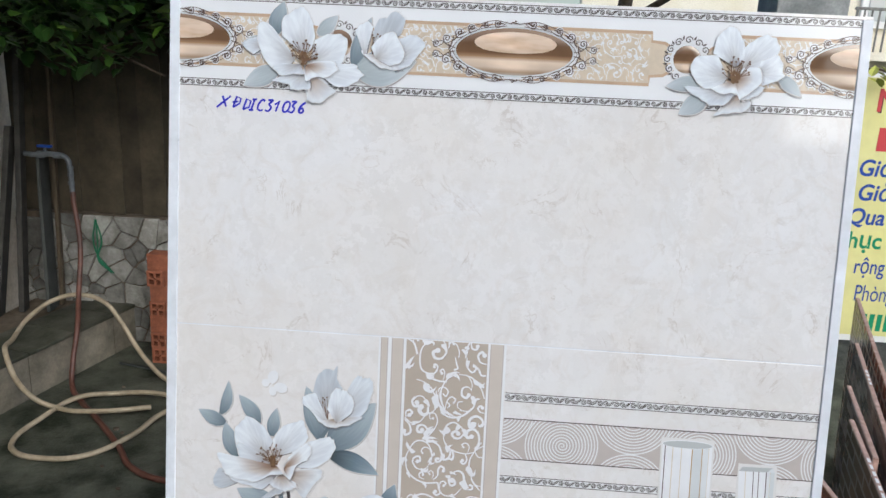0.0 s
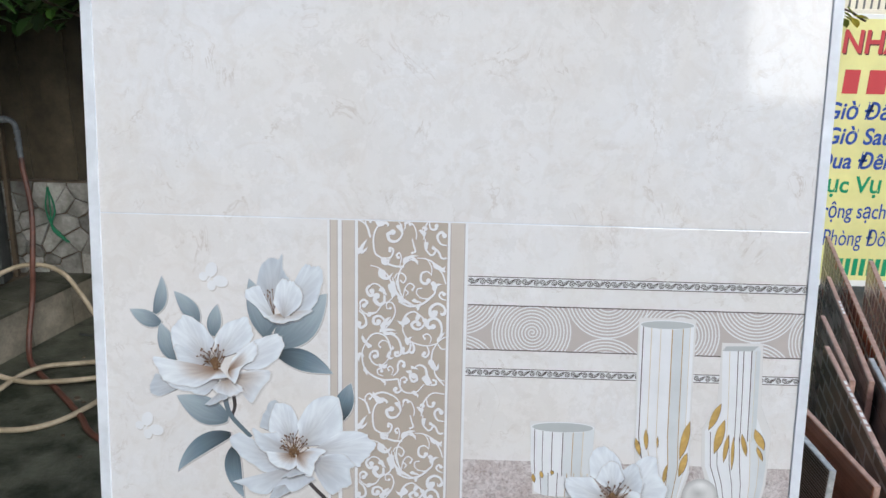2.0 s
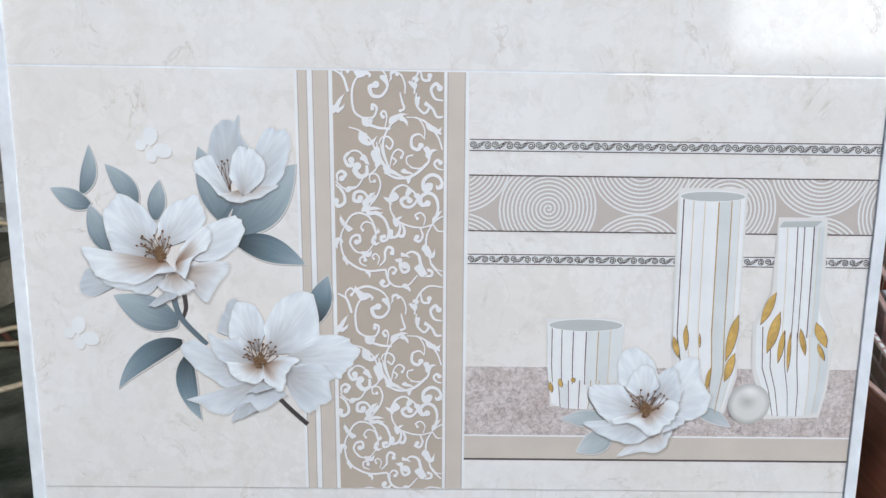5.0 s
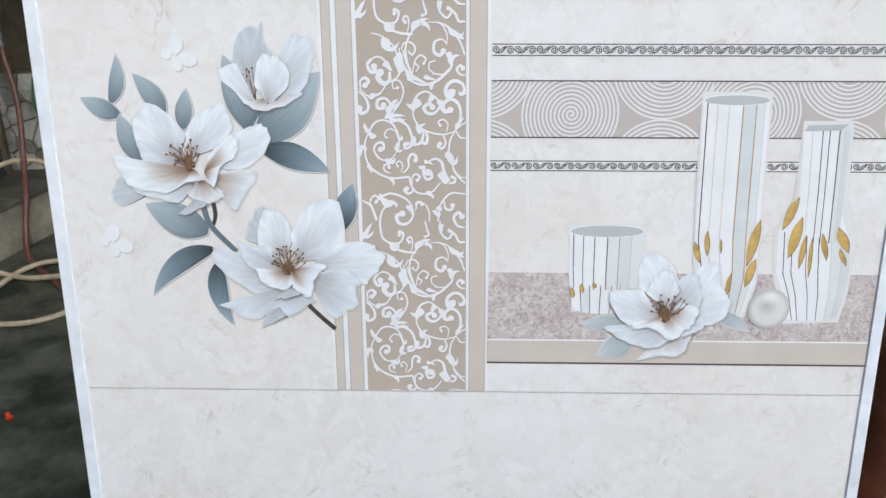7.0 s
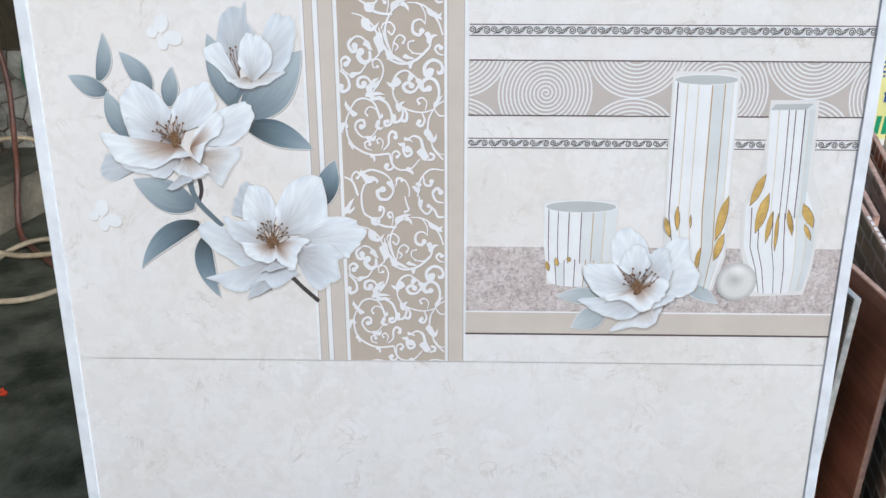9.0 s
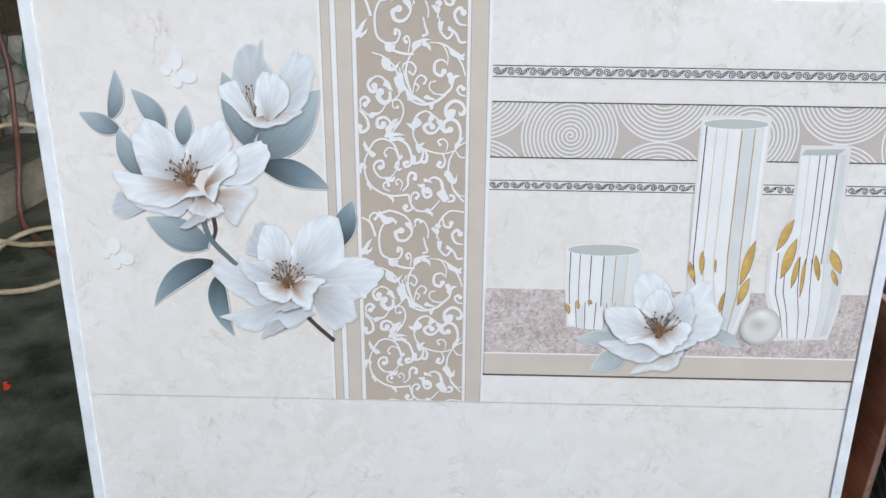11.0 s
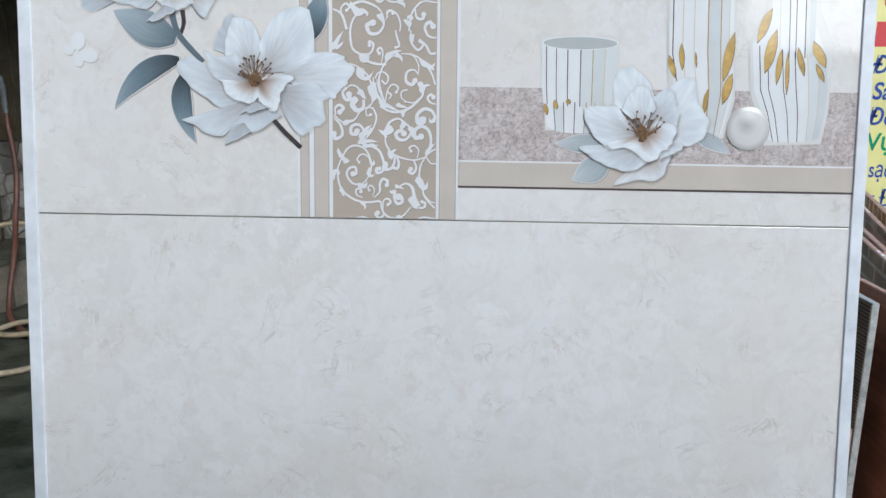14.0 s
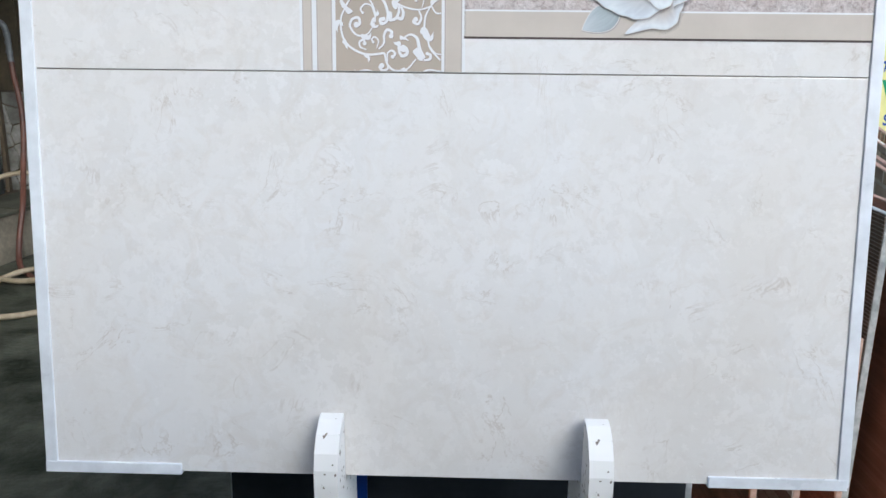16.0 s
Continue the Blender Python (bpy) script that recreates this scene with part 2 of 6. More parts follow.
while a < (KB - KA).length - 0.05:
    w = min(0.3, (KB - KA).length - a)
    part("tile", box((a + 0.002, 0.003, 0.001), (a + w - 0.002, 0.018, 0.226), 0.002), KERB_TILE, step)
    part("tile", box((a + 0.002, -0.006, 0.2275), (a + w - 0.002, 0.32, 0.246), 0.003), KERB_TOP, step)
    a += 0.3

# street side: posts, the house behind the yard and what closes the place behind the viewer
post = tagged(finish("gate_post", box((2.2, 4.6, 0), (2.66, 5.0, 3.0), 0.01), GREY_STONE), "tall grey concrete gate post", "post", kind="structure")
house = tagged(empty("house"), "sunlit cream house with a small iron balcony", "house")
part("wall", box((1.6, 11, 0), (12, 11.3, 8), 0.02), CREAM_WALL, house)
# two unseen walls, added and sized to shape what the glaze reflects
tagged(finish("unseen_wall_south", box((-9, -9.3, 0), (4.2, -9, 6.0), 0.02), GREY_STONE), "tall grey wall added out of view to darken the panel's reflections", "wall", kind="structure")
tagged(finish("unseen_wall_street", box((4.2, -9.3, 0), (16, -9, 3.5), 0.02), GREY_STONE), "lower grey wall added out of view to bound the reflected sky", "wall", kind="structure")

# unseen wall, added to block low sky light from the panel's lower part
tagged(finish("unseen_shade_wall", box((-3.5, -1.5, 0), (1.6, -1.35, 1.72), 0.01), DARK_WALL), "unseen dark grey wall added to dim the lower part of the panel", "wall", kind="structure")

# ---- the display panel ----
display_panel = tagged(empty("display_panel", PANEL), "sample panel of three cream glazed tiles in white aluminium trim", "display panel")
TH = 0.008
tiles = []
for i, (z0, z1) in enumerate(((0.0, 0.3994), (0.4005, 0.7995), (0.8005, 1.2))):
    t = part("tile", box((-0.009, 0, z0), (0.787, TH, z1), 0.0006), GLAZE, display_panel,
             ("plain cream glazed tile", "cream glazed tile printed with flowers, scrolls and vases", "cream glazed tile printed with a gilt medallion border")[i])
    tiles.append(t)
part("grout", box((-0.005, 0.003, 0.3992), (0.783, 0.006, 0.4007)), MORTAR, display_panel)
part("grout", box((-0.005, 0.0003, 0.7993), (0.783, 0.006, 0.8007)), WHITE_ALU, display_panel)
part("backing", box((-0.008, TH + 0.001, 0.002), (0.79, 0.022, 1.198), 0.001), MORTAR, display_panel)


part("edge_trim", box((-0.0125, -0.0022, 0.0), (-0.0005, 0.024, 1.2), 0.001), WHITE_ALU, display_panel, "white aluminium edge trim")
part("edge_trim", box((0.7855, -0.0022, 0.0), (0.797, 0.024, 1.196), 0.001, Matrix(((1, 0, -0.0085, 0), (0, 1, 0, 0), (0, 0, 1, 0), (0, 0, 0, 1)))), WHITE_ALU, display_panel, "white aluminium edge trim")
part("edge_trim", box((-0.0125, -0.003, -0.003), (0.127, 0.024, 0.0085), 0.001), WHITE_ALU, display_panel, "white aluminium edge trim")
part("edge_trim", box((0.658, -0.003, -0.003), (0.7955, 0.024, 0.0085), 0.001), WHITE_ALU, display_panel, "white aluminium edge trim")


def support_leg(x):
    """White painted slotted post: rounded top in front of the panel, running to the ground."""
    leg = tagged(empty("support_leg", Matrix.Translation((x, 0, 0))), "chipped white painted slotted support post under the panel", "support post", group="posts under the panel")
    prof = [(-0.047, 0), (-0.047, RISE + 0.018), (-0.0455, RISE + 0.033), (-0.04, RISE + 0.048), (-0.028, RISE + 0.062), (-0.012, RISE + 0.069), (0.0, RISE + 0.07), (-0.0035, RISE - 0.006), (0.035, RISE - 0.006), (0.035, RISE + 0.05), (0.07, RISE + 0.05), (0.07, 0)]
    bm = bmesh.new()
    l = [bm.verts.new((-0.0115, a, b)) for a, b in prof]
    r = [bm.verts.new((0.0115, a, b)) for a, b in prof]
    bm.faces.new(l)
    bm.faces.new(r[::-1])
    n = len(prof)
    for i in range(n):
        bm.faces.new((l[i], r[i], r[(i + 1) % n], l[(i + 1) % n]))
    bmesh.ops.recalc_face_normals(bm, faces=bm.faces)
    part("post", bm, WHITE_PAINT, leg)
    part("foot", box((-0.03, -0.14, 0), (0.03, 0.14, 0.03), 0.004), WHITE_PAINT, leg)
    return leg


support_leg(0.283)
support_leg(0.5425)

# ---- the printed and embossed decor on the tiles, in millimetres across and up the panel ----
def glaze(name, colour, rough=0.09, span=0.05, scale=25.0):
    """Glazed printed colour with a slight cloudiness."""
    m = material(name, colour, rough)
    b = m.node_tree.nodes["Principled BSDF"]
    b.inputs["IOR"].default_value = 1.7
    co = node(m, "ShaderNodeTexCoord").outputs["Object"]
    n = node(m, "ShaderNodeTexNoise", Scale=scale, Detail=5.0, Roughness=0.6)
    link(m, co, n.inputs["Vector"])
    dark, light = tuple(c * (1 - span) for c in colour), tuple(min(0.95, c * (1 + span)) for c in colour)
    link(m, ramp(m, n.outputs[0], [(0.3, dark), (0.7, light)]), b.inputs["Base Color"])
    return m


def petal_glaze(name, stops, streak=0.13, edge=0.88):
    """A printed petal or leaf: tone runs from its base to its tip, with fine ribs and a cooler rim."""
    m = material(name, stops[-1][1], 0.1)
    b = m.node_tree.nodes["Principled BSDF"]
    b.inputs["IOR"].default_value = 1.6
    uv = node(m, "ShaderNodeTexCoord").outputs["UV"]
    sep = node(m, "ShaderNodeSeparateXYZ")
    link(m, uv, sep.inputs[0])
    col = ramp(m, sep.outputs[0], stops)
    mp = node(m, "ShaderNodeMapping")
    mp.inputs["Scale"].default_value = (1.3, 6.5, 1.0)
    link(m, uv, mp.inputs["Vector"])
    n = node(m, "ShaderNodeTexNoise", Scale=1.6, Detail=4.0, Distortion=0.4)
    link(m, mp.outputs[0], n.inputs["Vector"])
    ribs = ramp(m, n.outputs[0], [(0.35, (1 - streak, 1 - streak, 1 - streak * 0.85)), (0.65, (1.03, 1.03, 1.03))])
    col = mix(m, 1.0, col, ribs, "MULTIPLY")
    rim = ramp(m, sep.outputs[1], [(0.0, (1.02, 1.02, 1.02)), (0.18, (0.97, 0.97, 0.98)), (0.5, (0.985, 0.985, 0.985)), (0.8, (0.96, 0.965, 0.975)), (1.0, (edge, edge, edge + 0.02))])
    col = mix(m, 1.0, col, rim, "MULTIPLY")
    link(m, col, b.inputs["Base Color"])
    return m


PRINT_WHITE = glaze("printed_white", (0.8, 0.815, 0.84))
PRINT_BROWN = glaze("printed_taupe", (0.475, 0.415, 0.355))
PRINT_RING = glaze("printed_ring_grey", (0.515, 0.47, 0.445))
PRINT_BEIGE = glaze("printed_light_taupe", (0.59, 0.54, 0.49))
PRINT_GREY = glaze("printed_warm_grey", (0.47, 0.425, 0.4))
PRINT_DARK = glaze("printed_dark_umber", (0.1, 0.082, 0.078))
PRINT_UMBER = glaze("printed_umber", (0.14, 0.1, 0.085))
PRINT_SHADE = glaze("printed_shade_grey", (0.6, 0.57, 0.55))
PRINT_GOLD = glaze("printed_gold", (0.56, 0.38, 0.13), 0.12, 0.25, 90)
PRINT_GILT = glaze("printed_gilt_line", (0.46, 0.32, 0.17), 0.12, 0.2)
PRINT_PALE_GILT = glaze("printed_pale_gilt", (0.66, 0.57, 0.44))
PRINT_HALO = glaze("printed_pale_halo", (0.73, 0.725, 0.72), 0.09, 0.02)
PRINT_HALO_LINE = glaze("printed_halo_line", (0.64, 0.63, 0.625))
PRINT_PEARL_GREY = glaze("printed_pearl_grey", (0.7, 0.73, 0.75), 0.09, 0.04)
PRINT_INK = glaze("blue_marker_ink", (0.01, 0.012, 0.5), 0.4)
PRINT_SILVER = glaze("printed_silver_grey", (0.64, 0.675, 0.695), 0.09, 0.06)
PRINT_STAMEN = glaze("printed_stamen_brown", (0.17, 0.1, 0.06), 0.1, 0.3, 200)
PRINT_STEM = glaze("printed_dark_stem", (0.07, 0.06, 0.06))
PRINT_PALE = glaze("printed_pale_band", (0.76, 0.775, 0.795), 0.09, 0.02)
PRINT_SCROLL_SHADOW = glaze("printed_scroll_shadow_grey", (0.36, 0.32, 0.3))
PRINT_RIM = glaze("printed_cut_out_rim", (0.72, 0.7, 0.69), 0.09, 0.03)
PRINT_RIM_SHADE = glaze("printed_rim_shade_line", (0.46, 0.43, 0.42), 0.09, 0.05)
PETALS = {
    "w": petal_glaze("printed_white_petal", [(0.0, (0.42, 0.39, 0.38)), (0.28, (0.598, 0.62, 0.641)), (0.6, (0.753, 0.795, 0.833)), (0.93, (0.82, 0.87, 0.909)), (1.0, (0.772, 0.825, 0.869))]),
    "s": petal_glaze("printed_shaded_petal", [(0.0, (0.3, 0.27, 0.26)), (0.3, (0.5, 0.5, 0.515)), (0.7, (0.656, 0.7, 0.742)), (0.93, (0.743, 0.795, 0.838)), (1.0, (0.675, 0.73, 0.778))]),
    "g": petal_glaze("printed_grey_petal", [(0.0, (0.4, 0.38, 0.38)), (0.3, (0.5, 0.52, 0.55)), (1.0, (0.579, 0.635, 0.687))]),
    "h": petal_glaze("printed_heart_petal", [(0.0, (0.2, 0.12, 0.075)), (0.22, (0.36, 0.265, 0.205)), (0.45, (0.56, 0.505, 0.47)), (0.7, (0.791, 0.83, 0.858)), (0.93, (0.849, 0.9, 0.934)), (1.0, (0.791, 0.84, 0.879))]),
    "b": petal_glaze("printed_beige_petal", [(0.0, (0.25, 0.17, 0.12)), (0.3, (0.44, 0.37, 0.32)), (0.65, (0.647, 0.64, 0.636)), (0.9, (0.762, 0.8, 0.828)), (1.0, (0.714, 0.755, 0.788))]),
}
PRINT_HEART = glaze("printed_heart_brown", (0.2, 0.125, 0.07), 0.1, 0.35, 300)
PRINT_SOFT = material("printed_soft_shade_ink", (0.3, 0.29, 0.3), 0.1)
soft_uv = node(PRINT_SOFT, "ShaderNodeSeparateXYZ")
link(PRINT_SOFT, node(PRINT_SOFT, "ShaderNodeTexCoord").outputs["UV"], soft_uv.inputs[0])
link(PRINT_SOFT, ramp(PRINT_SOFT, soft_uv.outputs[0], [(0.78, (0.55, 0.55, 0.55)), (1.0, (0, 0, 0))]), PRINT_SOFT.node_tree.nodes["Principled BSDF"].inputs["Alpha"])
LEAVES = [
    petal_glaze("printed_blue_grey_leaf", [(0.0, (0.15, 0.19, 0.22)), (0.45, (0.3, 0.365, 0.405)), (1.0, (0.46, 0.53, 0.575))], 0.1, 0.8),
    petal_glaze("printed_slate_leaf", [(0.0, (0.05, 0.06, 0.065)), (0.5, (0.17, 0.23, 0.27)), (1.0, (0.36, 0.44, 0.5))], 0.12, 0.8),
    petal_glaze("printed_pale_leaf", [(0.0, (0.4, 0.45, 0.47)), (0.5, (0.47, 0.53, 0.56)), (1.0, (0.58, 0.64, 0.67))], 0.08, 0.85),
]
TILE_LOW, TILE_MID, TILE_TOP = tiles


def mm(x, z, out=0.0):
    """A point of the panel's face: millimetres across and up, and out towards the viewer."""
    return Vector((x / 1000, -out / 1000, z / 1000))


def flat_poly(bm, pts, out):
    f = bm.faces.new([bm.verts.new(mm(x, z, out)) for x, z in pts])
    f.normal_update()
    if f.normal.y > 0:
        f.normal_flip()
    return f


def flat_rect(x0, x1, z0, z1, out=0.3):
    bm = bmesh.new()
    flat_poly(bm, [(x0, z0), (x1, z0), (x1, z1), (x0, z1)], out)
    return bm


def stroke(bm, pts, w0, w1=None, out=0.5, mat=0, swell=0.0):
    """A flat ribbon along points; its width runs from w0 to w1, swelling in the middle."""
    w1 = w0 if w1 is None else w1
    pts = [Vector(p) for p in pts]
    prev, n = None, len(pts)
    for i, p in enumerate(pts):
        d = (pts[min(i + 1, n - 1)] - pts[max(i - 1, 0)])
        d = d.normalized() if d.length else Vector((1, 0))
        s = i / (n - 1)
        w = (w0 + (w1 - w0) * s + swell * math.sin(math.pi * s)) / 2
        q = Vector((-d.y, d.x)) * w
        cur = (bm.verts.new(mm(*(p + q), out)), bm.verts.new(mm(*(p - q), out)))
        if prev:
            f = bm.faces.new((prev[0], prev[1], cur[1], cur[0]))
            f.material_index = mat
        prev = cur


def disc(bm, x, z, rx, rz=None, out=0.5, mat=0, n=14, turn=0.0):
    rz = rz or rx
    c, s = math.cos(turn), math.sin(turn)
    pts = []
    for i in range(n):
        a, b = rx * math.cos(2 * math.pi * i / n), rz * math.sin(2 * math.pi * i / n)
        pts.append((x + a * c - b * s, z + a * s + b * c))
    flat_poly(bm, pts, out).material_index = mat


def spiral_pts(cx, cz, r0, r1, a0, a1, n=22):
    out = []
    for i in range(n):
        s = i / (n - 1)
        a, r = radians(a0 + (a1 - a0) * s), r0 + (r1 - r0) * s
        out.append((cx + r * math.cos(a), cz + r * math.sin(a)))
    return out


def curve_pts(ctrl, n=10):
    """Catmull-Rom through a few points."""
    c = [Vector(p) for p in ctrl]
    c = [c[0] * 2 - c[1]] + c + [c[-1] * 2 - c[-2]]
    out = []
    for a, b, d, e in zip(c, c[1:], c[2:], c[3:]):
        for i in range(n):
            t = i / n
            out.append(0.5 * (2 * b + (d - a) * t + (2 * a - 5 * b + 4 * d - e) * t * t + (3 * b - a - 3 * d + e) * t ** 3))
    return out + [c[-2]]


def teardrop(bm, x, z, angle, length, width, out=0.5, mat=0, bend=0.0):
    """A small pointed leaf of the scrollwork."""
    a = radians(angle)
    pts = []
    for i in range(9):
        s = i / 8
        b = a + bend * s
        pts.append((x + length * s * math.cos(b), z + length * s * math.sin(b)))
    prev = None
    for i, p in enumerate(pts):
        s = i / 8
        w = width * (math.sin(math.pi * min(1, s * 0.85 + 0.15)) ** 0.8) * (1 - s * 0.25) / 2
        q = (-math.sin(a + bend * s) * w, math.cos(a + bend * s) * w)
        cur = (bm.verts.new(mm(p[0] + q[0], p[1] + q[1], out)), bm.verts.new(mm(p[0] - q[0], p[1] - q[1], out)))
        if prev:
            bm.faces.new((prev[0], prev[1], cur[1], cur[0])).material_index = mat
        prev = cur


def petal(bm, uv, x, z, angle, length, width, mat, layer, bend=0.0, flat=None):
    """A pointed leaf with a gentle dome; flat lays it level at that height."""
    a, ns, nw = radians(angle), 16, 18
    rows = []
    for i in range(ns + 1):
        s = i / ns
        half = width / 2 * math.sin(math.pi * min(1.0, 0.06 + 0.94 * s)) ** 0.85 * (1.08 - 0.3 * s)
        row = []
        for j in range(nw + 1):
            v = 2 * j / nw - 1
            along, across, b = length * s, half * v, a + bend * s
            px, pz = x + along * math.cos(b) - across * math.sin(b), z + along * math.sin(b) + across * math.cos(b)
            lift = (1 - v * v) * math.sin(math.pi * s) ** 0.8 if s < 1 else 0.0
            row.append(bm.verts.new(mm(px, pz, flat if flat is not None else 0.35 + 0.12 * layer + 0.15 * lift * min(1.0, width / 30))))
        rows.append(row)
    for i in range(ns):
        for j in range(nw):
            f = bm.faces.new((rows[i][j], rows[i + 1][j], rows[i + 1][j + 1], rows[i][j + 1]))
            f.material_index, f.smooth = mat, True
            for l, (p, q) in zip(f.loops, ((i, j), (i + 1, j), (i + 1, j + 1), (i, j + 1))):
                l[uv].uv = (p / ns, q / nw)


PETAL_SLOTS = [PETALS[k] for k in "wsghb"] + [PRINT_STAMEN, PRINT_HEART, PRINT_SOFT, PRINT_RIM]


class Bloom:
    """A printed bloom, drawn petal by petal from back to front: each spreads from its base to a waved rim."""

    def __init__(self, seed, layer):
        self.bm = bmesh.new()
        self.uv = self.bm.loops.layers.uv.new("UVMap")
        self.rng = random.Random(seed)
        self.out = 0.4 + 0.12 * layer

    def fan(self, base, rim, mat, out, lift):
        base, n, ns = Vector(base), len(rim), 9
        ph = self.rng.uniform(0, 6.28)
        rows = []
        for i in range(ns + 1):
            s = i / ns
            row = []
            for j, p in enumerate(rim):
                v = 2 * j / (n - 1) - 1
                q = base + (p - base) * (s if i else 0.015)
                h = lift * math.sin(math.pi * s) * (1 - v * v) * (1 + 0.5 * math.sin(11 * v + ph))
                row.append(self.bm.verts.new(mm(q.x, q.y, out + h)))
            rows.append(row)
        for i in range(ns):
            for j in range(n - 1):
                f = self.bm.faces.new((rows[i][j], rows[i + 1][j], rows[i + 1][j + 1], rows[i][j + 1]))
                f.normal_update()
                if f.normal.y > 0:
                    f.normal_flip()
                f.material_index, f.smooth = mat, True
                for l in f.loops:
                    k = next(k for k in ((i, j), (i + 1, j), (i + 1, j + 1), (i, j + 1)) if rows[k[0]][k[1]] == l.vert)
                    l[self.uv].uv = (k[0] / ns, k[1] / (n - 1))

    def petal(self, kind, base, *rim):
        pts = curve_pts(rim, 7)
        mid = Vector(base)
        ph, ph2, n = self.rng.uniform(0, 6.28), self.rng.uniform(0, 6.28), len(pts)
        waved = []
        for j, p in enumerate(pts):
            d = (p - mid).normalized()
            e = math.sin(math.pi * j / (n - 1))
            waved.append(p + d * e * (2.5 * (0.55 - abs(math.sin(0.27 * j + ph))) + 1.3 * (0.5 - abs(math.sin(0.61 * j + ph2))) + 0.35 * math.sin(1.3 * j + ph2)))
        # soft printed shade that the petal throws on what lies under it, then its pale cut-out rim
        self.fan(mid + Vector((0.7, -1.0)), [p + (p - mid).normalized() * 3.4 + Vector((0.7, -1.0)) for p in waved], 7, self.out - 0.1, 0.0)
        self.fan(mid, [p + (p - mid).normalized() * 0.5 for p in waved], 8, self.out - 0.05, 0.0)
        self.fan(base, waved, "wsghb".index(kind), self.out, 0.1)
        self.out += 0.2

    def stamen(self, root, end, out):
        root, end = Vector(root), Vector(end)
        side = Vector((-(end - root).y, (end - root).x)) * self.rng.uniform(-0.14, 0.14)
        stroke(self.bm, curve_pts([root, (root + end) / 2 + side, end], 4), 0.9, 0.55, out, 5)
        disc(self.bm, *end, 1.15, None, out + 0.05, 5, 8)

    def tuft(self, root, *tips):
        for t in tips:
            self.stamen(root, t, self.out + 0.05)
        self.out += 0.15

    def heart(self, centre, up, spread, stamens):
        cx, cz = centre
        top, rng = self.out + 0.15, self.rng
        for k in range(stamens):
            ang = up + spread * (k / (stamens - 1) - 0.5) * 250 + rng.uniform(-7, 7)
            ln = rng.uniform(13, 23) * (1.0 if abs(ang - up) < 60 else 0.75)
            root = (cx + rng.uniform(-3.5, 3.5), cz - rng.uniform(0, 5))
            self.stamen(root, (cx + ln * math.cos(radians(ang)), cz + ln * math.sin(radians(ang)) * 0.95), top + 0.003 * k)
        for k in range(46):
            r, t = math.sqrt(rng.random()), rng.uniform(0, 6.28)
            disc(self.bm, cx + 5.2 * r * math.cos(t), cz - 1.0 + 7.4 * r * math.sin(t), rng.uniform(0.9, 1.7), None, top + 0.12 + 0.004 * k, 6 if k % 3 else 5, 8)

    def done(self, name, parent, label):
        return part(name, self.bm, PETAL_SLOTS, parent, label)


def printed_leaf(x, z, ang, ln, w, kind, parent, seed, bend=0.0, layer=0):
    bm = bmesh.new()
    uv = bm.loops.layers.uv.new("UVMap")
    # grey line shifted right and down as a printed drop shadow, then the pale rim
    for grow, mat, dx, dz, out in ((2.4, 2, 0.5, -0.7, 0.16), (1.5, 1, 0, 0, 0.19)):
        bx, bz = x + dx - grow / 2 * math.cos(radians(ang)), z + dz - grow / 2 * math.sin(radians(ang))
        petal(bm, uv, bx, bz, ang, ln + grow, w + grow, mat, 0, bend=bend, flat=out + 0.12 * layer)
    petal(bm, uv, x, z, ang, ln, w, 0, layer, bend=bend)
    return part("printed_leaf", bm, [LEAVES[kind], PRINT_RIM, PRINT_RIM_SHADE], parent, ("blue-grey printed leaf", "dark slate printed leaf", "pale grey-green printed leaf")[kind])


# painted flower spray on the middle tile
for k, (x, z, ang, ln, w, kind, bend) in enumerate((
        (56, 688, 58, 44, 15, 0, 0.35), (63, 677, 165, 38, 19, 0, -0.15), (78, 634, 116, 47, 22, 0, -0.1), (104, 677, 110, 45, 20, 0, 0.25),
        (121, 664, 84, 37, 17, 0, -0.05), (192, 655, 41, 84, 44, 0, 0.1), (183, 664, 104, 70, 29, 0, 0.05), (194, 645, -7, 66, 26, 1, -0.2),
        (137, 567, 163, 64, 34, 0, -0.12), (266, 569, 84, 46, 23, 1, -0.15))):
    printed_leaf(x, z, ang, ln, w, kind, TILE_MID, k, bend)
for k, (x, z, ang, ln, w, kind, bend) in enumerate(((140, 548, -172, 78, 22, 1, 0.5), (146, 536, -111, 66, 21, 1, 0.5))):
    printed_leaf(x, z, ang, ln, w, kind, TILE_MID, 30 + k, bend)
bm = bmesh.new()
stroke(bm, curve_pts([(133, 596), (140, 572), (163, 546)]), 6, 5, 0.7, 0)
part("printed_stem", bm, LEAVES[0], TILE_MID, "blue-grey printed stem")
bm = bmesh.new()
stroke(bm, [(178, 662), (187, 672), (196, 686)], 4.5, 4.5, 0.7, 0)
part("printed_stem", bm, LEAVES[0], TILE_MID, "blue-grey printed stem")
bm = bmesh.new()
stroke(bm, curve_pts([(144, 594), (145, 582), (142, 572)]), 4.5, 3.5, 0.6, 0)
part("printed_stem", bm, PRINT_STEM, TILE_MID, "dark brown printed stem")
bm = bmesh.new()
stroke(bm, curve_pts([(226, 497), (240, 482), (256, 467)]), 4.5, 4.5, 0.6, 0)
part("printed_stem", bm, PRINT_STEM, TILE_MID, "dark brown printed stem")
bloom = Bloom(3, 1)
bloom.petal('g', (188, 694), (171, 724), (176, 744), (184, 754), (195, 754), (200, 759), (201, 743), (207, 729), (194, 716))
bloom.petal('s', (198, 687), (212, 726), (222, 745), (230, 749), (235, 746), (243, 747), (245, 731), (241, 714), (232, 698), (214, 688))
